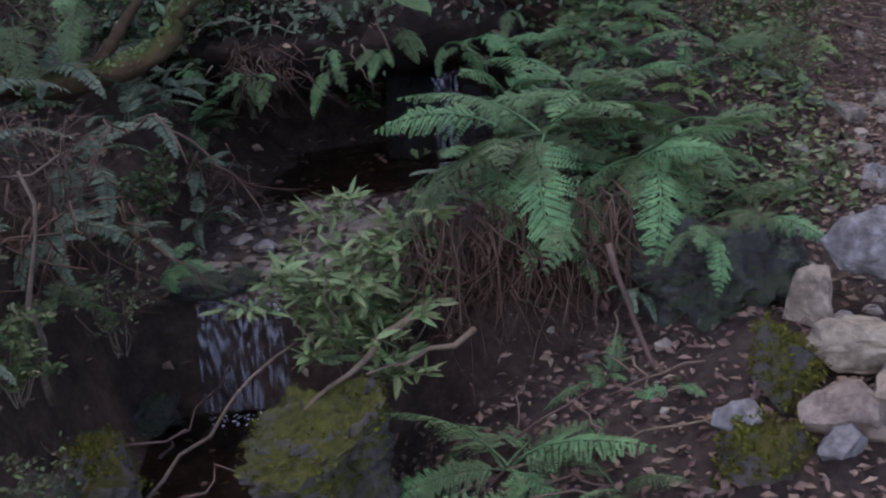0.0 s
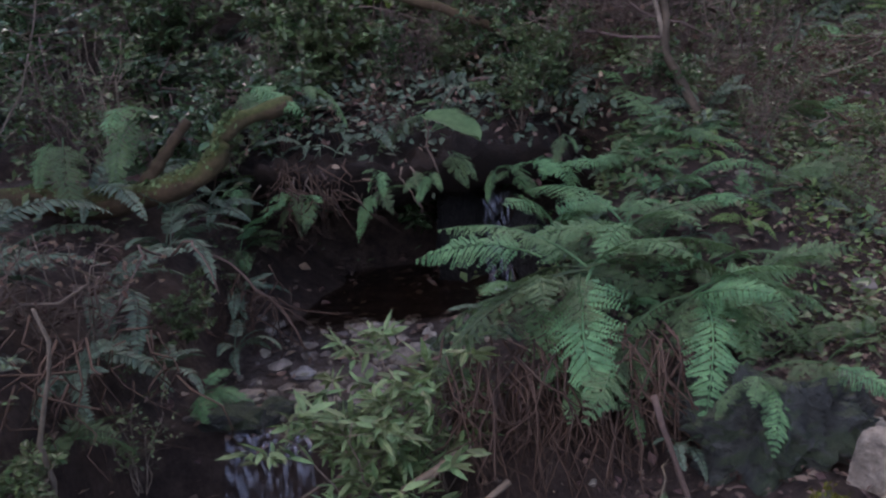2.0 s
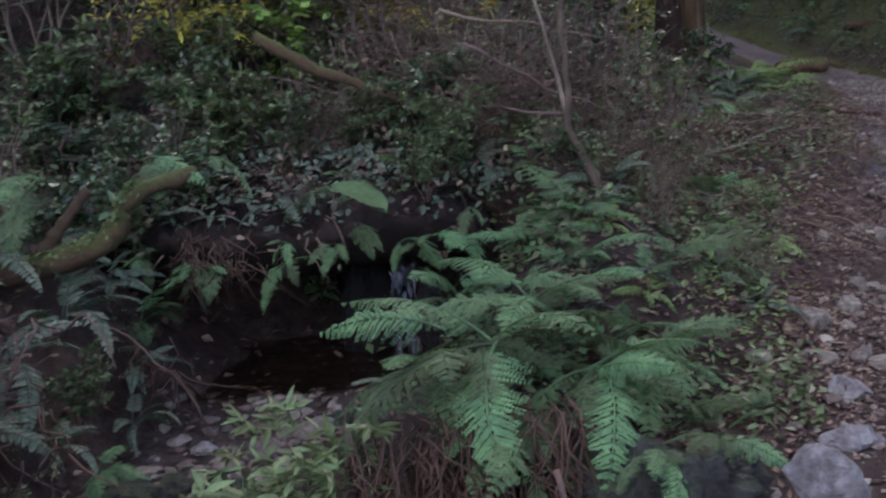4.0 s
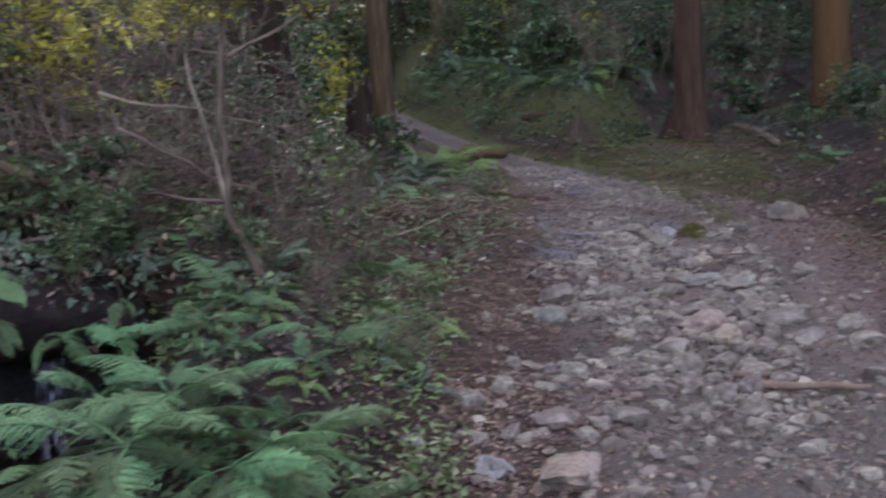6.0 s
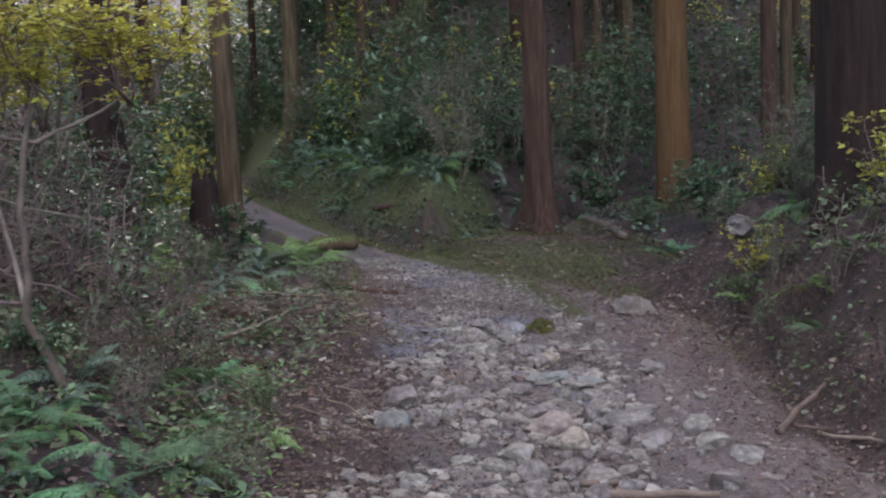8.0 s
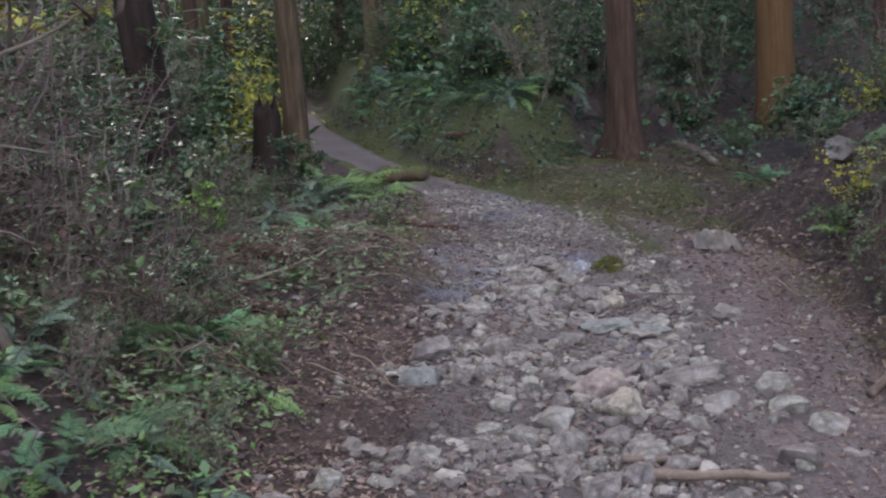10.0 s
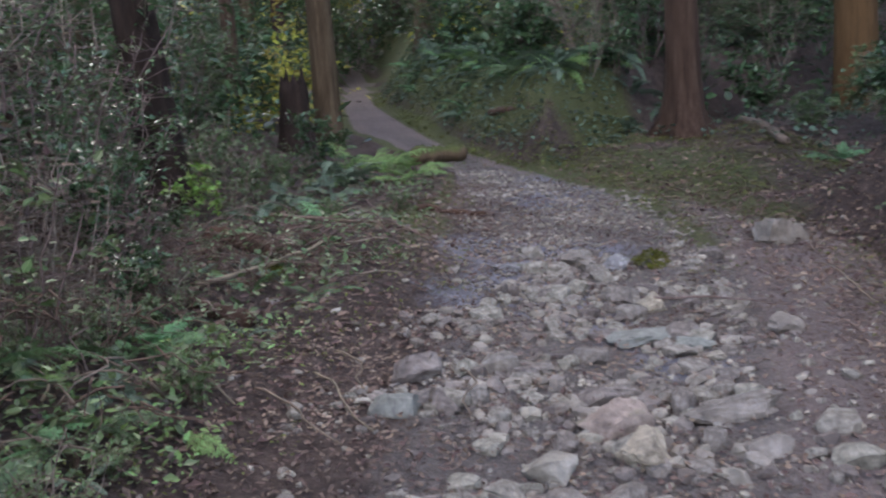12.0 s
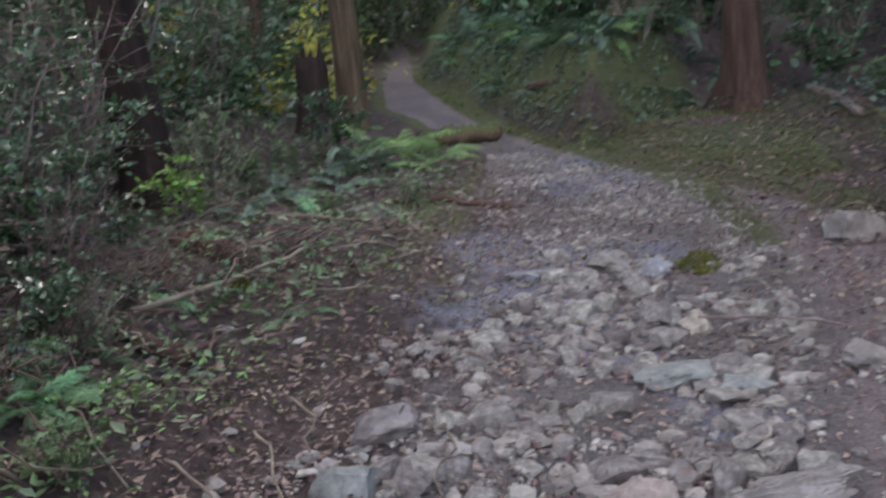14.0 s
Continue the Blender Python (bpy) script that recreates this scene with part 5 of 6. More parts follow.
def far_undergrowth(name, mat, seed, spots, label):
    """Leaf clumps of the far slope, too many to count."""
    rng = np.random.default_rng(seed)
    P, L = [], []
    for x, y, h in spots:
        n = int(150 + 70 * h)
        g = ground_z(x, y)
        a, q = rng.uniform(0, 6.283, n), rng.uniform(0, 1, n) ** 0.5
        z = rng.uniform(0.03, 1, n)
        rad = h * 0.5 * q * (1.05 - 0.7 * z) * (1 + 0.35 * np.sin(a * 3 + x))
        P.append(np.stack([x + np.cos(a) * rad, y + np.sin(a) * rad, g + z * h * (0.75 + 0.25 * np.sin(a * 2 + y))], 1))
        L.append(rng.uniform(0.09, 0.22, n))
    P, L = np.concatenate(P), np.concatenate(L)
    n = len(P)
    V, F = leaves(P, rng.normal(0, 1, (n, 3)) * (1, 1, 0.5), rng.normal(0, 0.45, (n, 3)) + (0, 0, 1), L, L * 0.45, plain=True)
    tagged(mesh_object(name, V, F, mat, None, False), label, "undergrowth", kind="stuff")


spots = []
for k in range(520):
    x_, y_ = float(rb.uniform(-16, 28)), float(rb.uniform(17, 46))
    if edges(y_)[0] - 0.9 < x_ < edges(y_)[1] + 1.3 and y_ < 30:
        continue
    spots.append((x_, y_, float(rb.uniform(0.9, 3.2) if y_ < 31 else rb.uniform(2, 4.5))))
for k in range(150):
    x_, y_ = float(rb.uniform(-5, 6.0)), float(rb.uniform(15.5, 34))
    if x_ < edges(y_)[0] - 0.7:
        spots.append((x_, y_, float(rb.uniform(0.5, 2.0))))
for k in range(60):
    y_ = float(rb.uniform(16, 36))
    spots.append((float(edges(y_)[1] + rb.uniform(1.2, 4)), y_, float(rb.uniform(0.6, 1.6))))
for k in range(70):
    spots.append((float(rb.uniform(3, 12)), float(rb.uniform(30, 37)), float(rb.uniform(1.5, 4.0))))
far_undergrowth("far_undergrowth", M_EVERGREEN, 91, spots[::2], "dark glossy undergrowth on the far wooded slope")
far_undergrowth("far_leafage", M_SHRUB, 92, [s for k, s in enumerate(spots) if k % 2 and k % 6 != 1], "green undergrowth on the far wooded slope")
far_undergrowth("far_autumn_leafage", M_YELLOW, 93, spots[1::12], "yellow-green undergrowth on the far wooded slope")

# sapling with bare bent stem beside the path


def small_tree():
    """A bent thin tree whose yellowing foliage hangs above head height."""
    x, y = 0.98, 5.52
    z = ground_z(x, y)
    root = thing("small_tree", x, y, z, "small bent tree with yellow-green leaves beside the path", "tree")
    P = np.concatenate([wiggly((0, 0, -0.05), (-0.17, 0.06, 0.35), 6, 0.006, 31), wiggly((-0.18, 0.07, 0.4), (-0.16, 0.15, 0.75), 5, 0.008, 32), wiggly((-0.18, 0.18, 0.85), (0.0, 0.65, 1.7), 7, 0.02, 33)])
    part("trunk", mesh_of("trunk", *tube(P, np.linspace(0.028, 0.011, len(P)), 8), M_SAPLING), root)
    fork = wiggly((-0.17, 0.06, 0.36), (-0.32, 0.2, 1.2), 7, 0.012, 34)
    part("limb", mesh_of("limb", *tube(fork, np.linspace(0.016, 0.006, 7), 6), M_STEM), root)
    for k, (dx, dy, dz, s, rz) in enumerate(((0.0, 0.65, 1.3, 1.0, 40), (0.45, 0.62, 1.42, 0.9, 200), (-0.35, 0.7, 1.2, 0.9, 100))):
        bw, fo = SHRUBS["yellow_tall"][k % 2]
        m = pose(dx, dy, dz, 0, 0, rz) @ Matrix.Diagonal((1.3 * s, 1.3 * s, 0.75 * s, 1))
        part("branchwork", bw, root, m)
        part("foliage", fo, root, m)
        if k:
            part("limb", mesh_of("limb", *tube(wiggly((-0.08, 0.4, 1.2), (dx, dy, dz + 0.05), 6, 0.01, 35 + k), np.linspace(0.012, 0.006, 6), 5), M_STEM), root)


small_tree()
for k, (a_, b_) in enumerate((((0.83, 5.7, 1.3), (-0.1, 6.3, 1.5)), ((0.85, 6.2, 1.45), (0.2, 6.3, 1.2)), ((0.2, 6.6, 1.9), (1.25, 6.4, 1.65)), ((0.3, 5.9, 1.7), (1.1, 6.0, 1.25)), ((0.2, 6.9, 1.2), (-1.0, 6.6, 1.6)), ((-0.2, 6.0, 1.15), (0.9, 5.9, 0.95)))):
    stick(wiggly(a_, b_, 9, 0.025, 40 + k), 0.011, 0.004, "thin bare branch crossing the undergrowth", M_STEM, "branch", "branch")
stick(wiggly((-0.85, 6.3, 1.82), (0.55, 6.25, 1.14), 12, 0.015, 49), 0.036, 0.02, "mossy fallen branch slanting through the undergrowth", M_MOSSLOG, "fallen_branch", "branch", 9)
rk = np.random.default_rng(88)
for x_, y_, k_, h_ in ((-0.3, 8.2, "yellow", 1.8), (-0.9, 7.4, "lime", 0.9), (1.6, 9.6, "evergreen", 1.2), (1.2, 9.0, "evergreen", 1.3), (2.2, 10.6, "lime", 0.5)):
    shrub(x_, y_, k_, h_)
for k in range(26):
    x_, y_ = float(rk.uniform(-0.2, 1.5)), float(rk.uniform(5.9, 9.2))
    if x_ > edges(y_)[0] - 0.7:
        continue
    shrub(x_, y_, ("bare", "bare", "thin")[k % 3], float(rk.uniform(0.6, 1.1)))
# debris on the verge beside the path
for k in range(120):
    y_ = float(rk.uniform(5.0, 11.5))
    x_ = float(edges(y_)[0] - 0.15 - 1.9 * rk.random() ** 1.3)
    a_, l_ = rk.uniform(0, 6.28), float(rk.uniform(0.2, 0.6))
    stick(lying(x_, y_, x_ + l_ * math.cos(a_), y_ + l_ * math.sin(a_), 0.03, 7, 0.025, 900 + k, float(rk.uniform(0, 0.12))), float(rk.uniform(0.003, 0.009)), 0.002, "thin dead twig among litter on the verge", (M_STEM, M_STICK, M_DEAD)[k % 3], "twig", "twig")
for k in range(40):
    y_ = float(rk.uniform(5.2, 11.5))
    x_ = float(edges(y_)[0] - 0.1 - 1.6 * rk.random())
    if k % 4 == 3:
        shrub(x_, y_, ("dense", "thin")[k % 8 // 4], float(rk.uniform(0.15, 0.3)))
    else:
        fern(x_, y_, ground_z(x_, y_), ("lacy", "dark", "lacy")[k % 3], 4, float(rk.uniform(0.25, 0.5)), "small fern among twigs on the verge", (0, 360), 640 + k)
for k in range(9):
    y_ = float(rk.uniform(5.8, 9.5))
    x_ = float(edges(y_)[0] - rk.uniform(0.5, 1.5))
    root_mass(x_, y_, ground_z(x_, y_) + 0.14, 0.35, 0.18, 24, "brown tangle of dead twigs and fronds on the verge", 121 + k, 0.8)

# ---- logs and sticks ----
stick(lying(4.75, 14.3, 5.46, 14.5, 0.1, 10, 0.01, 51), 0.11, 0.1, "short mossy log lying beside the path", M_MOSSLOG, "mossy_log", "log", 14)
stick(lying(2.2, 9.6, 2.62, 9.1, 0.03, 10, 0.02, 52), 0.085, 0.075, "rotten brown log half sunk in leaves", M_ROTTEN, "rotten_log", "log", 12)
stick(lying(1.85, 8.05, 2.35, 7.5, 0.02, 12, 0.02, 53), 0.04, 0.045, "mossy decaying branch ending at the path", M_ROTTEN, "mossy_branch", "log", 10)
stick(lying(2.1, 7.9, 3.0, 9.1, 0.08, 12, 0.02, 54), 0.017, 0.011, "bare pale stick lying on the verge")
stick(lying(2.9, 9.15, 3.05, 9.75, 0.1, 8, 0.025, 55), 0.012, 0.007, "bent end of a pale stick on the verge")
stick(lying(2.7, 10.2, 3.6, 9.7, 0.07, 10, 0.015, 56), 0.016, 0.012, "straight bare stick lying on the verge")
stick(lying(3.35, 4.98, 3.95, 4.66, 0.04, 9, 0.012, 57), 0.028, 0.018, "brown stick lying across the stony path")
stick(lying(3.4, 5.1, 3.65, 4.98, 0.05, 6, 0.012, 58), 0.022, 0.014, "brown stick lying across the stony path")
stick(lying(4.9, 5.3, 5.55, 5.6, 0.04, 9, 0.012, 59, 0.02), 0.026, 0.016, "dark stick lying at the foot of the bank")
stick(lying(5.1, 5.15, 5.2, 4.8, 0.04, 6, 0.01, 60), 0.016, 0.012, "pale split stick on the trail")
stick(lying(5.05, 5.5, 5.2, 5.15, 0.03, 6, 0.012, 61), 0.014, 0.009, "short brown twig on the trail")
stick(lying(9.5, 14.9, 8.6, 12.4, 0.06, 10, 0.02, 62), 0.075, 0.05, "fallen branch with pale bark below the cedar", M_STICK, "fallen_branch", "log", 10)
stick(wiggly((6.12, 15.5, 1.36), (6.36, 14.15, 1.38), 9, 0.012, 63), 0.05, 0.04, "red-brown log lying on the green bank", M_ROTTEN, "fallen_log", "log", 10)
stick(lying(4.05, 11.1, 4.6, 10.75, 0.02, 9, 0.06, 64), 0.032, 0.02, "dark gnarled root at the path edge", M_ROTTEN, "gnarled_root", "root", 8)
stick(lying(4.7, 7.8, 5.4, 7.3, 0.05, 9, 0.02, 65, 0.03), 0.009, 0.005, "thin dark stick across stones", M_STEM)
for k, (a_, b_, c_, d_) in enumerate(((2.6, 6.9, 2.75, 6.2), (2.3, 6.6, 2.6, 6.1), (3.35, 6.9, 3.2, 6.3), (2.75, 7.2, 2.8, 6.7), (1.9, 7.0, 2.2, 6.4), (1.4, 6.9, 1.9, 7.6), (1.2, 8.0, 1.8, 7.2), (5.9, 7.2, 6.1, 8.1))):
    stick(lying(a_, b_, c_, d_, 0.03, 8, 0.03, 70 + k, 0.05), 0.007, 0.004, "thin wiry twig on the ground")


def stump(x, y):
    """A dark rotten stump with torn top."""
    root = thing("tree_stump", x, y, ground_z(x, y), "dark rotten broken tree stump beside a cedar", "stump")
    V, F, n, m = [], [], 16, 7
    for j in range(m):
        t = j / (m - 1)
        for s in range(n):
            w = 2 * math.pi * s / n
            rad = 0.24 * (1 - 0.35 * t) * (1 + 0.3 * math.exp(-t * 6) + 0.2 * noise.noise(Vector((math.cos(w) * 2, math.sin(w) * 2, t * 3))))
            V.append((math.cos(w) * rad, math.sin(w) * rad, -0.1 + 1.0 * t + (0.35 * noise.noise(Vector((s * 0.9, 5, 2))) if j == m - 1 else 0)))
    for j in range(m - 1):
        for s in range(n):
            q = (s + 1) % n
            F.append((j * n + s, j * n + q, (j + 1) * n + q, (j + 1) * n + s))
    c = len(V)
    V.append((0, 0, 0.6))
    F += [((m - 1) * n + s, (m - 1) * n + (s + 1) % n, c) for s in range(n)]
    part("wood", mesh_of("wood", V, F, M_BARK_DARK), root)


stump(3.5, 15.2)

# ---- rocks that stand out on the path ----
for k, (x_, y_, sz_, m_, lb_, rz_) in enumerate((
        (6.35, 8.95, (0.5, 0.4, 0.34), M_ROCK, "rough grey rock at the trail edge", 10), (7.6, 8.8, (0.5, 0.35, 0.3), M_ROCK, "grey rock in the bank", 30),
        (3.77, 6.05, (0.42, 0.3, 0.24), M_ROCK_TAN, "pale tan rock among path stones", 20), (4.3, 6.0, (0.62, 0.24, 0.22), M_ROCK, "long grey slab of stone on the path", -8), (4.22, 5.62, (0.3, 0.2, 0.17), M_ROCK, "grey angular stone on the path", 0),
        (4.4, 7.15, (0.55, 0.42, 0.14), M_ROCK_GREEN, "flat greenish-grey stone on the path", 15), (4.62, 6.95, (0.35, 0.28, 0.12), M_ROCK_GREEN, "flat greenish-grey stone on the path", 50),
        (3.08, 6.85, (0.4, 0.3, 0.24), M_ROCK, "light grey angular rock on the path", 25), (2.9, 6.45, (0.34, 0.2, 0.18), M_ROCK_GREEN, "smooth blue-grey stone on the path", -5), (3.75, 5.75, (0.4, 0.3, 0.2), M_ROCK_TAN, "broad pale stone on the path", 70), (3.35, 5.7, (0.3, 0.26, 0.16), M_ROCK, "rounded grey stone on the path", 30),
        (4.95, 8.75, (0.26, 0.2, 0.2), M_ROCK_PALE, "wet pale stone at the trickle", 0), (4.72, 8.85, (0.42, 0.34, 0.22), M_ROCK, "grey stone at the trickle", 40), (5.25, 8.75, (0.32, 0.25, 0.22), M_ROCK_MOSS, "stone with yellow moss at the trickle", 5), (4.2, 8.75, (0.36, 0.2, 0.1), M_ROCK_PALE, "flat pale stone on the path", 20),
        (3.5, 10.75, (0.34, 0.25, 0.18), M_ROCK, "grey stone by the verge", 0), (5.2, 7.0, (0.36, 0.22, 0.18), M_ROCK, "grey stone on the path", 35), (4.75, 7.75, (0.3, 0.24, 0.18), M_ROCK_TAN, "tan stone on the path", 60), (2.55, 8.6, (0.24, 0.18, 0.16), M_ROCK_MOSS, "small mossy stone at the verge", 0),
        (2.0, 4.1, (0.5, 0.4, 0.2), M_ROCK_TAN, "large flat tan stone on the path", 25), (1.75, 4.3, (0.3, 0.22, 0.14), M_ROCK_PALE, "pale grey stone on the path", 70), (1.55, 3.75, (0.34, 0.2, 0.14), M_ROCK_PALE, "bluish pale stone at the path edge", 10), (2.2, 4.75, (0.3, 0.24, 0.14), M_ROCK, "grey stone on the path", 0), (1.45, 4.55, (0.16, 0.12, 0.1), M_ROCK, "small grey stone on the trail", 20))):
    rock(x_, y_, tuple(0.8 * v for v in sz_), m_, lb_, 300 + k, rz_, 0.3)


# ---- stones, litter and small plants of the ground ----


def stone_variants(count, points):
    out = []
    for k in range(count):
        r = np.random.default_rng(500 + k)
        bm = bmesh.new()
        for q in range(points):
            p = r.normal(0, 1, 3)
            p /= np.linalg.norm(p)
            p = np.sign(p) * np.abs(p) ** 0.75
            bm.verts.new((p[0] * 0.5, p[1] * 0.5 * r.uniform(0.75, 1.0), p[2] * 0.32))
        hull = bmesh.ops.convex_hull(bm, input=bm.verts)
        bmesh.ops.delete(bm, geom=[v for v in bm.verts if not v.link_faces], context="VERTS")
        out.append(bm)
    return out


def scatter_path(rng, n, lo, hi):
    """Places on the stony band of the path."""
    out = []
    while len(out) < n:
        y = rng.uniform(lo, hi)
        xl, xr = edges(y)
        u = rng.beta(2.2, 2.4) * 0.92 + 0.02
        x = xl + (xr - xl) * u
        if x > float(np.interp(y, BED_Y, BED_X)) + rng.normal(0, 0.12):
            continue
        if rng.random() < (1.0 if u < 0.7 else 0.35) and noise.noise(Vector((x * 1.6, y * 1.6, 2))) + rng.normal(0, 0.25) > -0.12:
            out.append((x, y))
    return out


def build_stones():
    rng = np.random.default_rng(12)
    bms = stone_variants(10, 22)
    meshes = []
    for bm in bms:
        me = bpy.data.meshes.new("stone")
        bm.to_mesh(me)
        me.materials.append(M_ROCK)
        meshes.append(me)
    raw = [(np.array([v.co[:] for v in bm.verts]), [[v.index for v in f.verts] for f in bm.faces]) for bm in bms]
    for bm in bms:
        bm.free()
    for k, (x, y) in enumerate(scatter_path(rng, 300, 4.6, 9.2)):
        s = float(0.07 + 0.17 * rng.random() ** 2.5)
        ob = new("stone", meshes[k % 10])
        ob.parent = ground
        ob.matrix_basis = pose(x, y, ground_z(x, y) + s * 0.085, rng.uniform(-14, 14), rng.uniform(-14, 14), rng.uniform(0, 360)) @ Matrix.Diagonal((s, s * rng.uniform(0.65, 1.0), s * rng.uniform(0.6, 1.1), 1))
    V, F = [], []
    spots = [(p, (0.03 + 0.1 * rng.random() ** 2.2) * (1 - 0.45 * float(sstep(7.5, 9.5, p[1])))) for p in scatter_path(rng, 3300, 2.0, 13.5)] + [(p, rng.uniform(0.012, 0.04)) for p in scatter_path(rng, 7000, 3.0, 12.5)]
    spots += [((rng.normal(-0.75, 0.32), rng.uniform(3.95, 5.15)), rng.uniform(0.02, 0.09)) for k in range(170)]
    spots += [((rng.uniform(-1.5, 0.6), rng.uniform(1.6, 3.4)), rng.uniform(0.012, 0.045)) for k in range(110)]
    spots += [((xx, yy), rng.uniform(0.02, 0.09)) for xx, yy in ((np.interp(yy, EDGE_Y, EDGE_L) + rng.normal(0, 0.35), yy) for yy in rng.uniform(2, 12, 160))]
    for k in range(1900):
        y = rng.uniform(4.0, 12.5)
        xl, xr = edges(y)
        x = xl + (xr - xl) * rng.uniform(0.6, 1.08) * (1 - 0.2 * float(sstep(9.0, 10.5, y)))
        spots.append(((x, y), 0.012 + 0.06 * rng.random() ** 3))
    for k, ((x, y), s) in enumerate(spots):
        v, f = raw[k % 10]
        m = np.array((pose(x, y, ground_z(x, y) + s * 0.08, rng.uniform(-15, 15), rng.uniform(-15, 15), rng.uniform(0, 360)) @ Matrix.Diagonal((s, s * rng.uniform(0.6, 1.0), s * rng.uniform(0.6, 1.1), 1))))
        o = len(V)
        V.extend((v @ m[:3, :3].T + m[:3, 3]).tolist())
        F.extend([[i + o for i in q] for q in f])
    ob = mesh_object("path_gravel", V, F, M_STONES, None, False)
    tagged(ob, "loose grey stones and gravel strewn over the path", "gravel", kind="stuff")


build_stones()


def build_litter():
    rng = np.random.default_rng(15)
    P, A, U, L, W = [], [], [], [], []
    n = 26000
    xs, ys = rng.uniform(-3, 9.5, n), rng.uniform(1.6, 15, n)
    for x, y in zip(xs, ys):
        xl, xr = edges(y)
        u = (x - xl) / (xr - xl)
        if (0.2 < u < 0.95 and rng.random() < 0.35) or (y < 3.4 and x < 1.0 and rng.random() < 0.15):
            continue
        P.append((x, y, ground_z(x, y) + 0.008))
        s = rng.uniform(0.025, 0.08) * (0.65 if 0.05 < u < 0.98 or y < 3.5 else 1)
        L.append(s)
        W.append(s * rng.uniform(0.35, 0.7))
    for q in range(23000):
        y = rng.uniform(3.5, 12.5) if q % 3 else rng.uniform(4.5, 8)
        xl, xr = edges(y)
        x = rng.uniform(xl - 0.3, xr + 0.5) if q % 2 else xl + (xr - xl) * (rng.uniform(0.85, 1.2) if q % 4 else rng.uniform(-0.1, 0.35))
        s = rng.uniform(0.012, 0.045)
        P.append((x, y, ground_z(x, y) + rng.uniform(0.004, 0.02)))
        L.append(s)
        W.append(s * rng.uniform(0.2, 0.6))
    for q in range(7000):
        y = rng.uniform(3.8, 11.5)
        xl, xr = edges(y)
        x = xl + (xr - xl) * rng.uniform(0.0, 0.65)
        s = rng.uniform(0.012, 0.05)
        P.append((x, y, ground_z(x, y) + rng.uniform(0.01, 0.05)))
        L.append(s)
        W.append(s * rng.uniform(0.15, 0.55))
    for q in range(3600):
        y = rng.uniform(7.5, 13.5)
        x = float(np.interp(y, BED_Y, BED_X)) + 0.2 + 3.2 * rng.random()
        s = rng.uniform(0.025, 0.08)
        P.append((x, y, ground_z(x, y) + rng.uniform(0.004, 0.03)))
        L.append(s)
        W.append(s * rng.uniform(0.3, 0.6))
    for q in range(4200):
        y = rng.uniform(3.6, 10.5)
        xl, xr = edges(y)
        x = xl + (xr - xl) * rng.uniform(0.58, 1.02)
        s = rng.uniform(0.01, 0.035)
        P.append((x, y, ground_z(x, y) + rng.uniform(0.003, 0.012)))
        L.append(s)
        W.append(s * rng.uniform(0.2, 0.6))
    for q in range(2600):
        y = rng.uniform(4.6, 11.5)
        x = edges(y)[0] + 0.15 - 2.0 * rng.random()
        s = rng.uniform(0.02, 0.07)
        P.append((x, y, ground_z(x, y) + rng.uniform(0.004, 0.04)))
        L.append(s)
        W.append(s * rng.uniform(0.12, 0.6))
    for q in range(5200):
        x, y = (rng.uniform(0.1, 2.1), rng.uniform(3.7, 6.8)) if q % 5 < 3 else (rng.uniform(-0.4, 1.3), rng.uniform(1.7, 3.3))
        s = rng.uniform(0.015, 0.055)
        P.append((x, y, ground_z(x, y) + rng.uniform(0.004, 0.025)))
        L.append(s)
        W.append(s * rng.uniform(0.3, 0.65))
    k = len(P)
    A = rng.normal(0, 1, (k, 3)) * (1, 1, 0.25)
    U = rng.normal(0, 0.35, (k, 3)) + (0, 0, 1)
    V, F = leaves(P, A, U, L, W, 0.2, plain=True)
    tagged(mesh_object("leaf_litter", V, F, M_LITTER, None, False), "brown fallen leaves scattered over the forest floor", "leaf litter", kind="stuff")


def build_groundcover(name, mat, n, box, size, keep, label, seed, lift=0.1, aspect=0.55):
    """Low herbs: leaves a hand above the ground, in drifts."""
    rng = np.random.default_rng(seed)
    P, L = [], []
    while len(P) < n:
        x, y = rng.uniform(box[0], box[1]), rng.uniform(box[2], box[3])
        if noise.noise(Vector((x * 1.3, y * 1.3, seed))) + rng.normal(0, 0.18) < 0.02 or not keep(x, y):
            continue
        P.append((x, y, ground_z(x, y) + rng.uniform(0.01, lift)))
        L.append(rng.uniform(size * 0.5, size * 1.3))
    A = rng.normal(0, 1, (n, 3)) * (1, 1, 0.4)
    U = rng.normal(0, 0.4, (n, 3)) + (0, 0, 1)
    V, F = leaves(P, A, U, L, np.array(L) * aspect, plain=size < 0.07)
    tagged(mesh_object(name, V, F, mat, None, False), label, "ground cover", kind="stuff")


def off_path(margin):
    def keep(x, y):
        xl, xr = edges(y)
        in_gully = y < 5.6 and abs(x + 0.9) < 0.55
        return (x < xl - margin or x > xr + margin) and not in_gully
    return keep


build_litter()


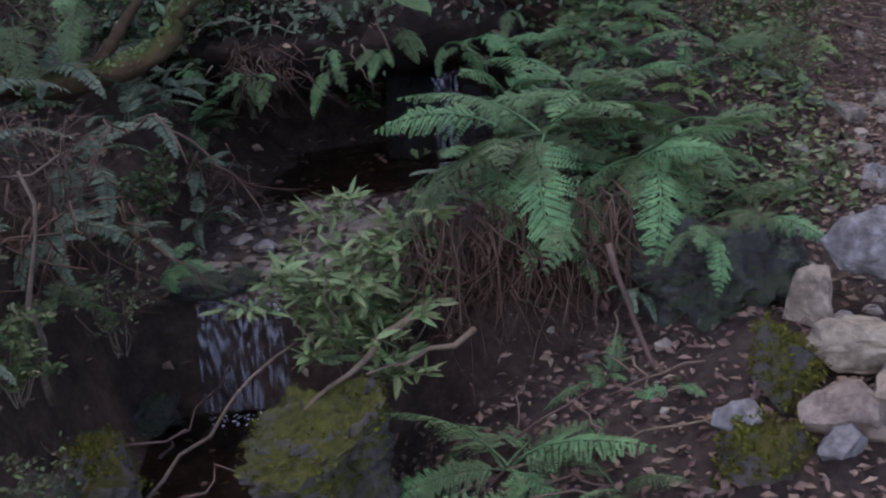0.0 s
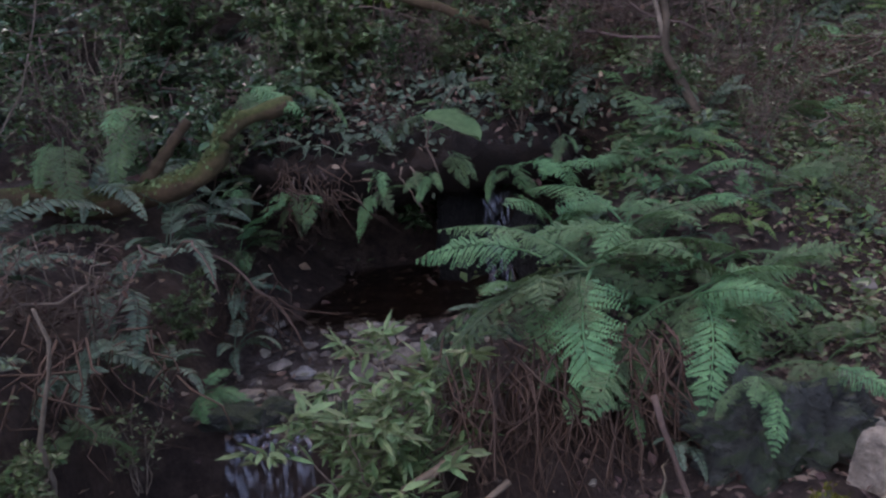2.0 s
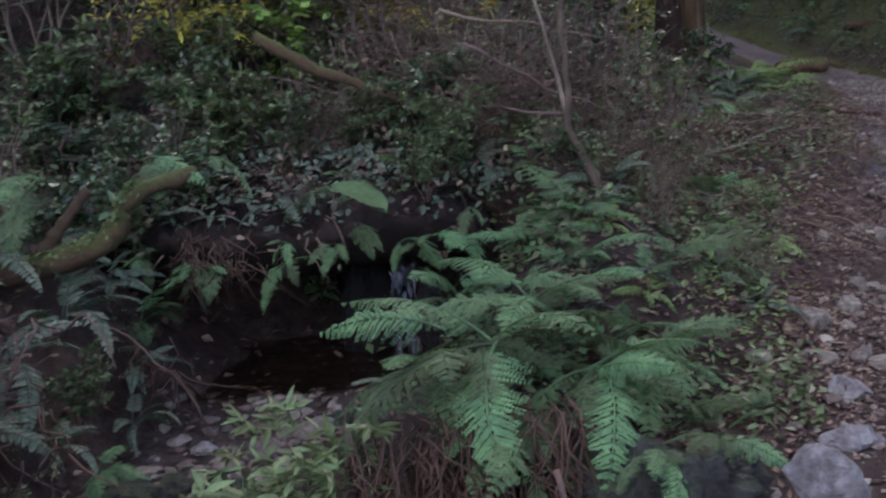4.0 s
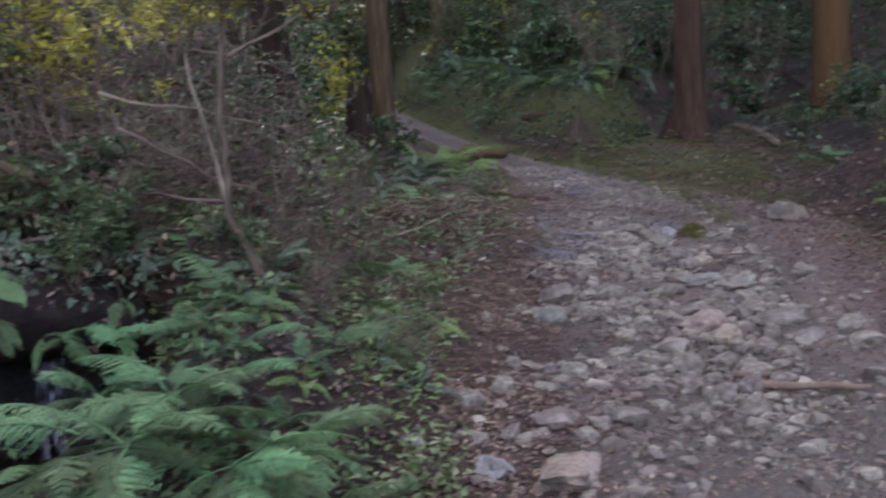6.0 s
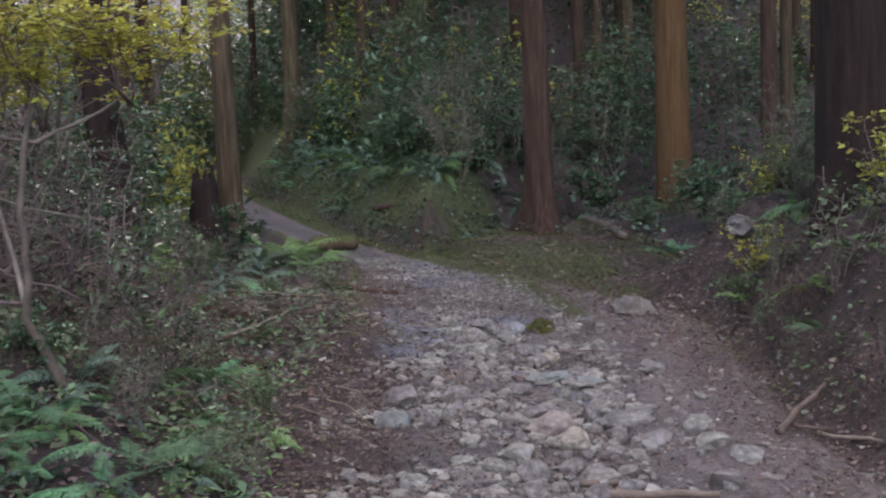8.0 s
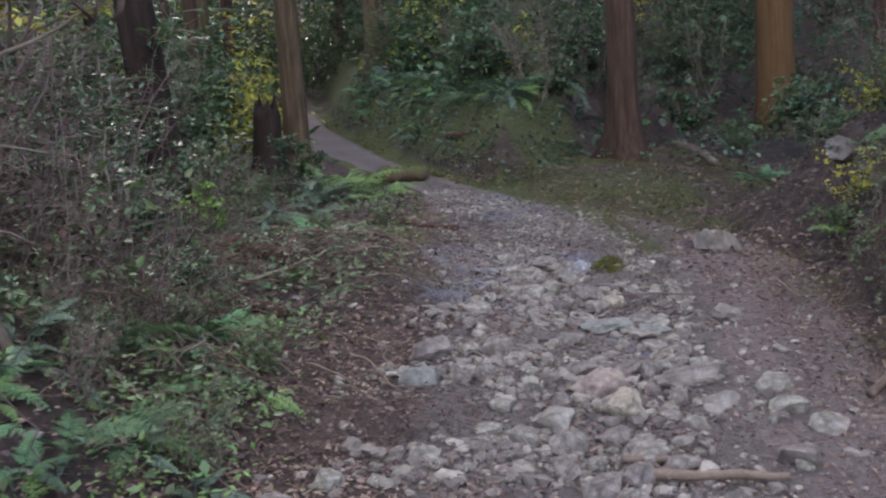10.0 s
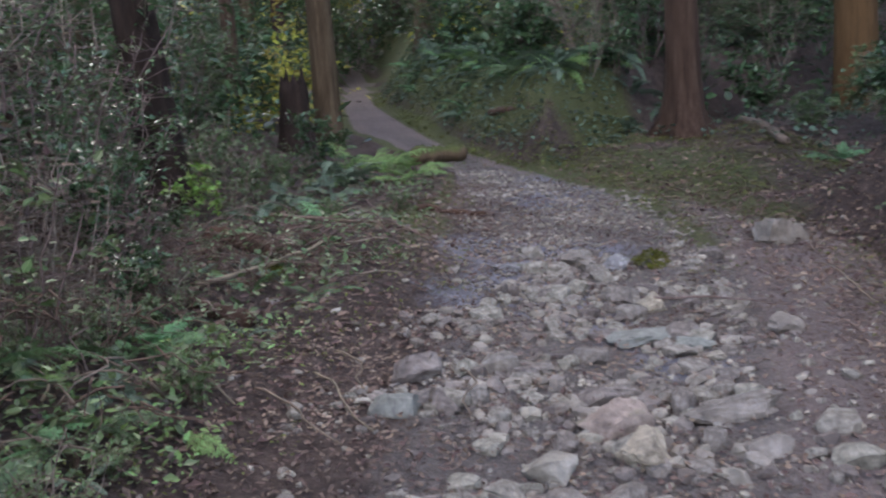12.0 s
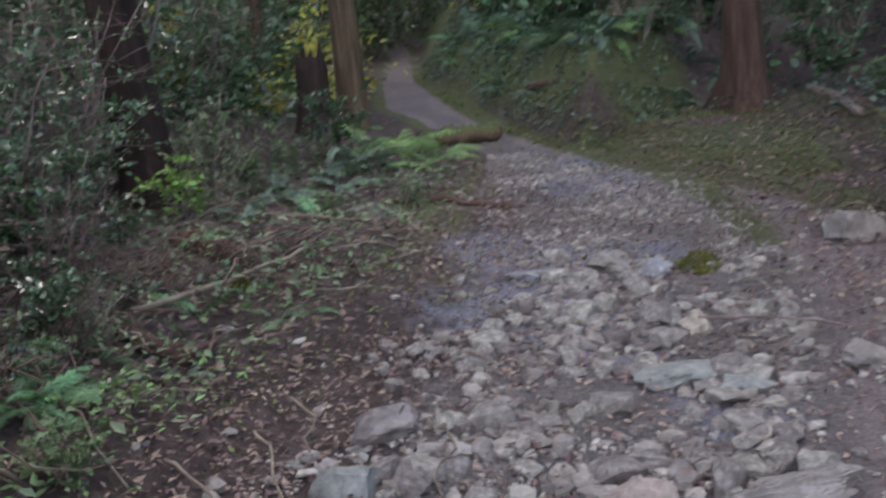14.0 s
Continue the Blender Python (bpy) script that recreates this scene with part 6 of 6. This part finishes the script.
def lip_cover(name, mat, n, size, label, seed):
    rng = np.random.default_rng(seed)
    x, q = rng.uniform(-1.85, 0.65, n), rng.uniform(0, 1, n)
    P = np.stack([x, 5.14 + 0.3 * ((x + 0.65) / 1.25) ** 2 + 1.2 * q, 0.93 + 0.28 * q + rng.uniform(-0.05, 0.12, n) - 0.2 * np.clip(rng.normal(0, 1, n), 0, 1) * (q < 0.15)], 1)
    L = rng.uniform(0.6, 1.3, n) * size
    V, F = leaves(P, rng.normal(0, 1, (n, 3)) * (1, 1, 0.6) + (0, -0.6, -0.2), rng.normal(0, 0.4, (n, 3)) + (0, -0.3, 1), L, L * 0.5)
    tagged(mesh_object(name, V, F, mat, None, False), label, "ground cover", kind="stuff")


lip_cover("lip_herbs", M_FERN_DARK, 1300, 0.055, "small dark leaves on the soil above the hollow", 41)
lip_cover("lip_litter", M_LITTER, 380, 0.045, "dead leaves caught on the soil above the hollow", 42)
build_groundcover("low_herbs", M_SHRUB, 5200, (-3.5, 4.5, 3.9, 15), 0.065, off_path(0.05), "low green herbs and seedlings in drifts", 31, 0.16)
build_groundcover("verge_herbs", M_SHRUB, 2600, (0.2, 4.6, 5.2, 12.5), 0.05, lambda x, y: 0.0 < edges(y)[0] - x < 2.2, "small green plants among litter on the verge", 43, 0.12)
build_groundcover("edge_grass", M_FERN_LIGHT, 650, (0.6, 3.0, 4.2, 7.4), 0.045, lambda x, y: -0.08 < edges(y)[0] - x < 0.42, "bright green grass and seedlings along the path edge", 47, 0.1, 0.4)
build_groundcover("slope_herbs", M_SHRUB, 3000, (0.0, 2.0, 3.7, 6.4), 0.055, off_path(-0.15), "small green seedlings and ferns on the litter slope", 36, 0.12)
build_groundcover("trail_bank_herbs", M_SHRUB, 2200, (5.0, 9.5, 4, 9.5), 0.06, off_path(0.2), "small leaves on the shaded bank", 37, 0.2)
build_groundcover("bank_herbs", M_FERN_DARK, 7000, (5.8, 14, 4, 20), 0.08, lambda x, y: off_path(0.25)(x, y) and (y > 13.9 or x > edges(y)[1] + 2.4), "low dark green herbs on the forest bank", 32, 0.2)
build_groundcover("moss_tufts", M_MOSS, 4000, (0.5, 8.5, 4, 15), 0.025, lambda x, y: min(abs(x - edges(y)[0]), abs(x - edges(y)[1]), abs(x - 0.1 - float(np.interp(y, BED_Y, BED_X))) + (0 if y > 8.3 else 9)) < 0.35, "light green moss and grass tufts along the path edge", 33, 0.04)
build_groundcover("verge_moss", M_MOSS, 9000, (6.0, 9.0, 10.6, 14.2), 0.035, lambda x, y: x > float(np.interp(y, BED_Y, BED_X)) + 0.05, "yellow-green moss and grass on the open verge", 38, 0.05, 0.3)
build_groundcover("bank_face_herbs", M_FERN_DARK, 4500, (5.6, 9.5, 13.2, 26), 0.075, lambda x, y: 0.15 < x - edges(y)[1] < 2.2 and y > float(np.interp(x, FOOT_X, FOOT_Y)), "small ferns and moss on the steep green bank", 39, 0.1)
build_groundcover("bank_face_moss", M_MOSS, 6000, (5.6, 9.5, 13.2, 26), 0.05, lambda x, y: -0.1 < x - edges(y)[1] < 2.0 and y > float(np.interp(x, FOOT_X, FOOT_Y)) - 0.2, "moss on the steep green bank", 40, 0.04)
build_groundcover("hill_herbs", M_EVERGREEN, 9000, (-12, 24, 15, 42), 0.2, off_path(0.6), "dark green undergrowth covering the far slope", 34, 0.7)
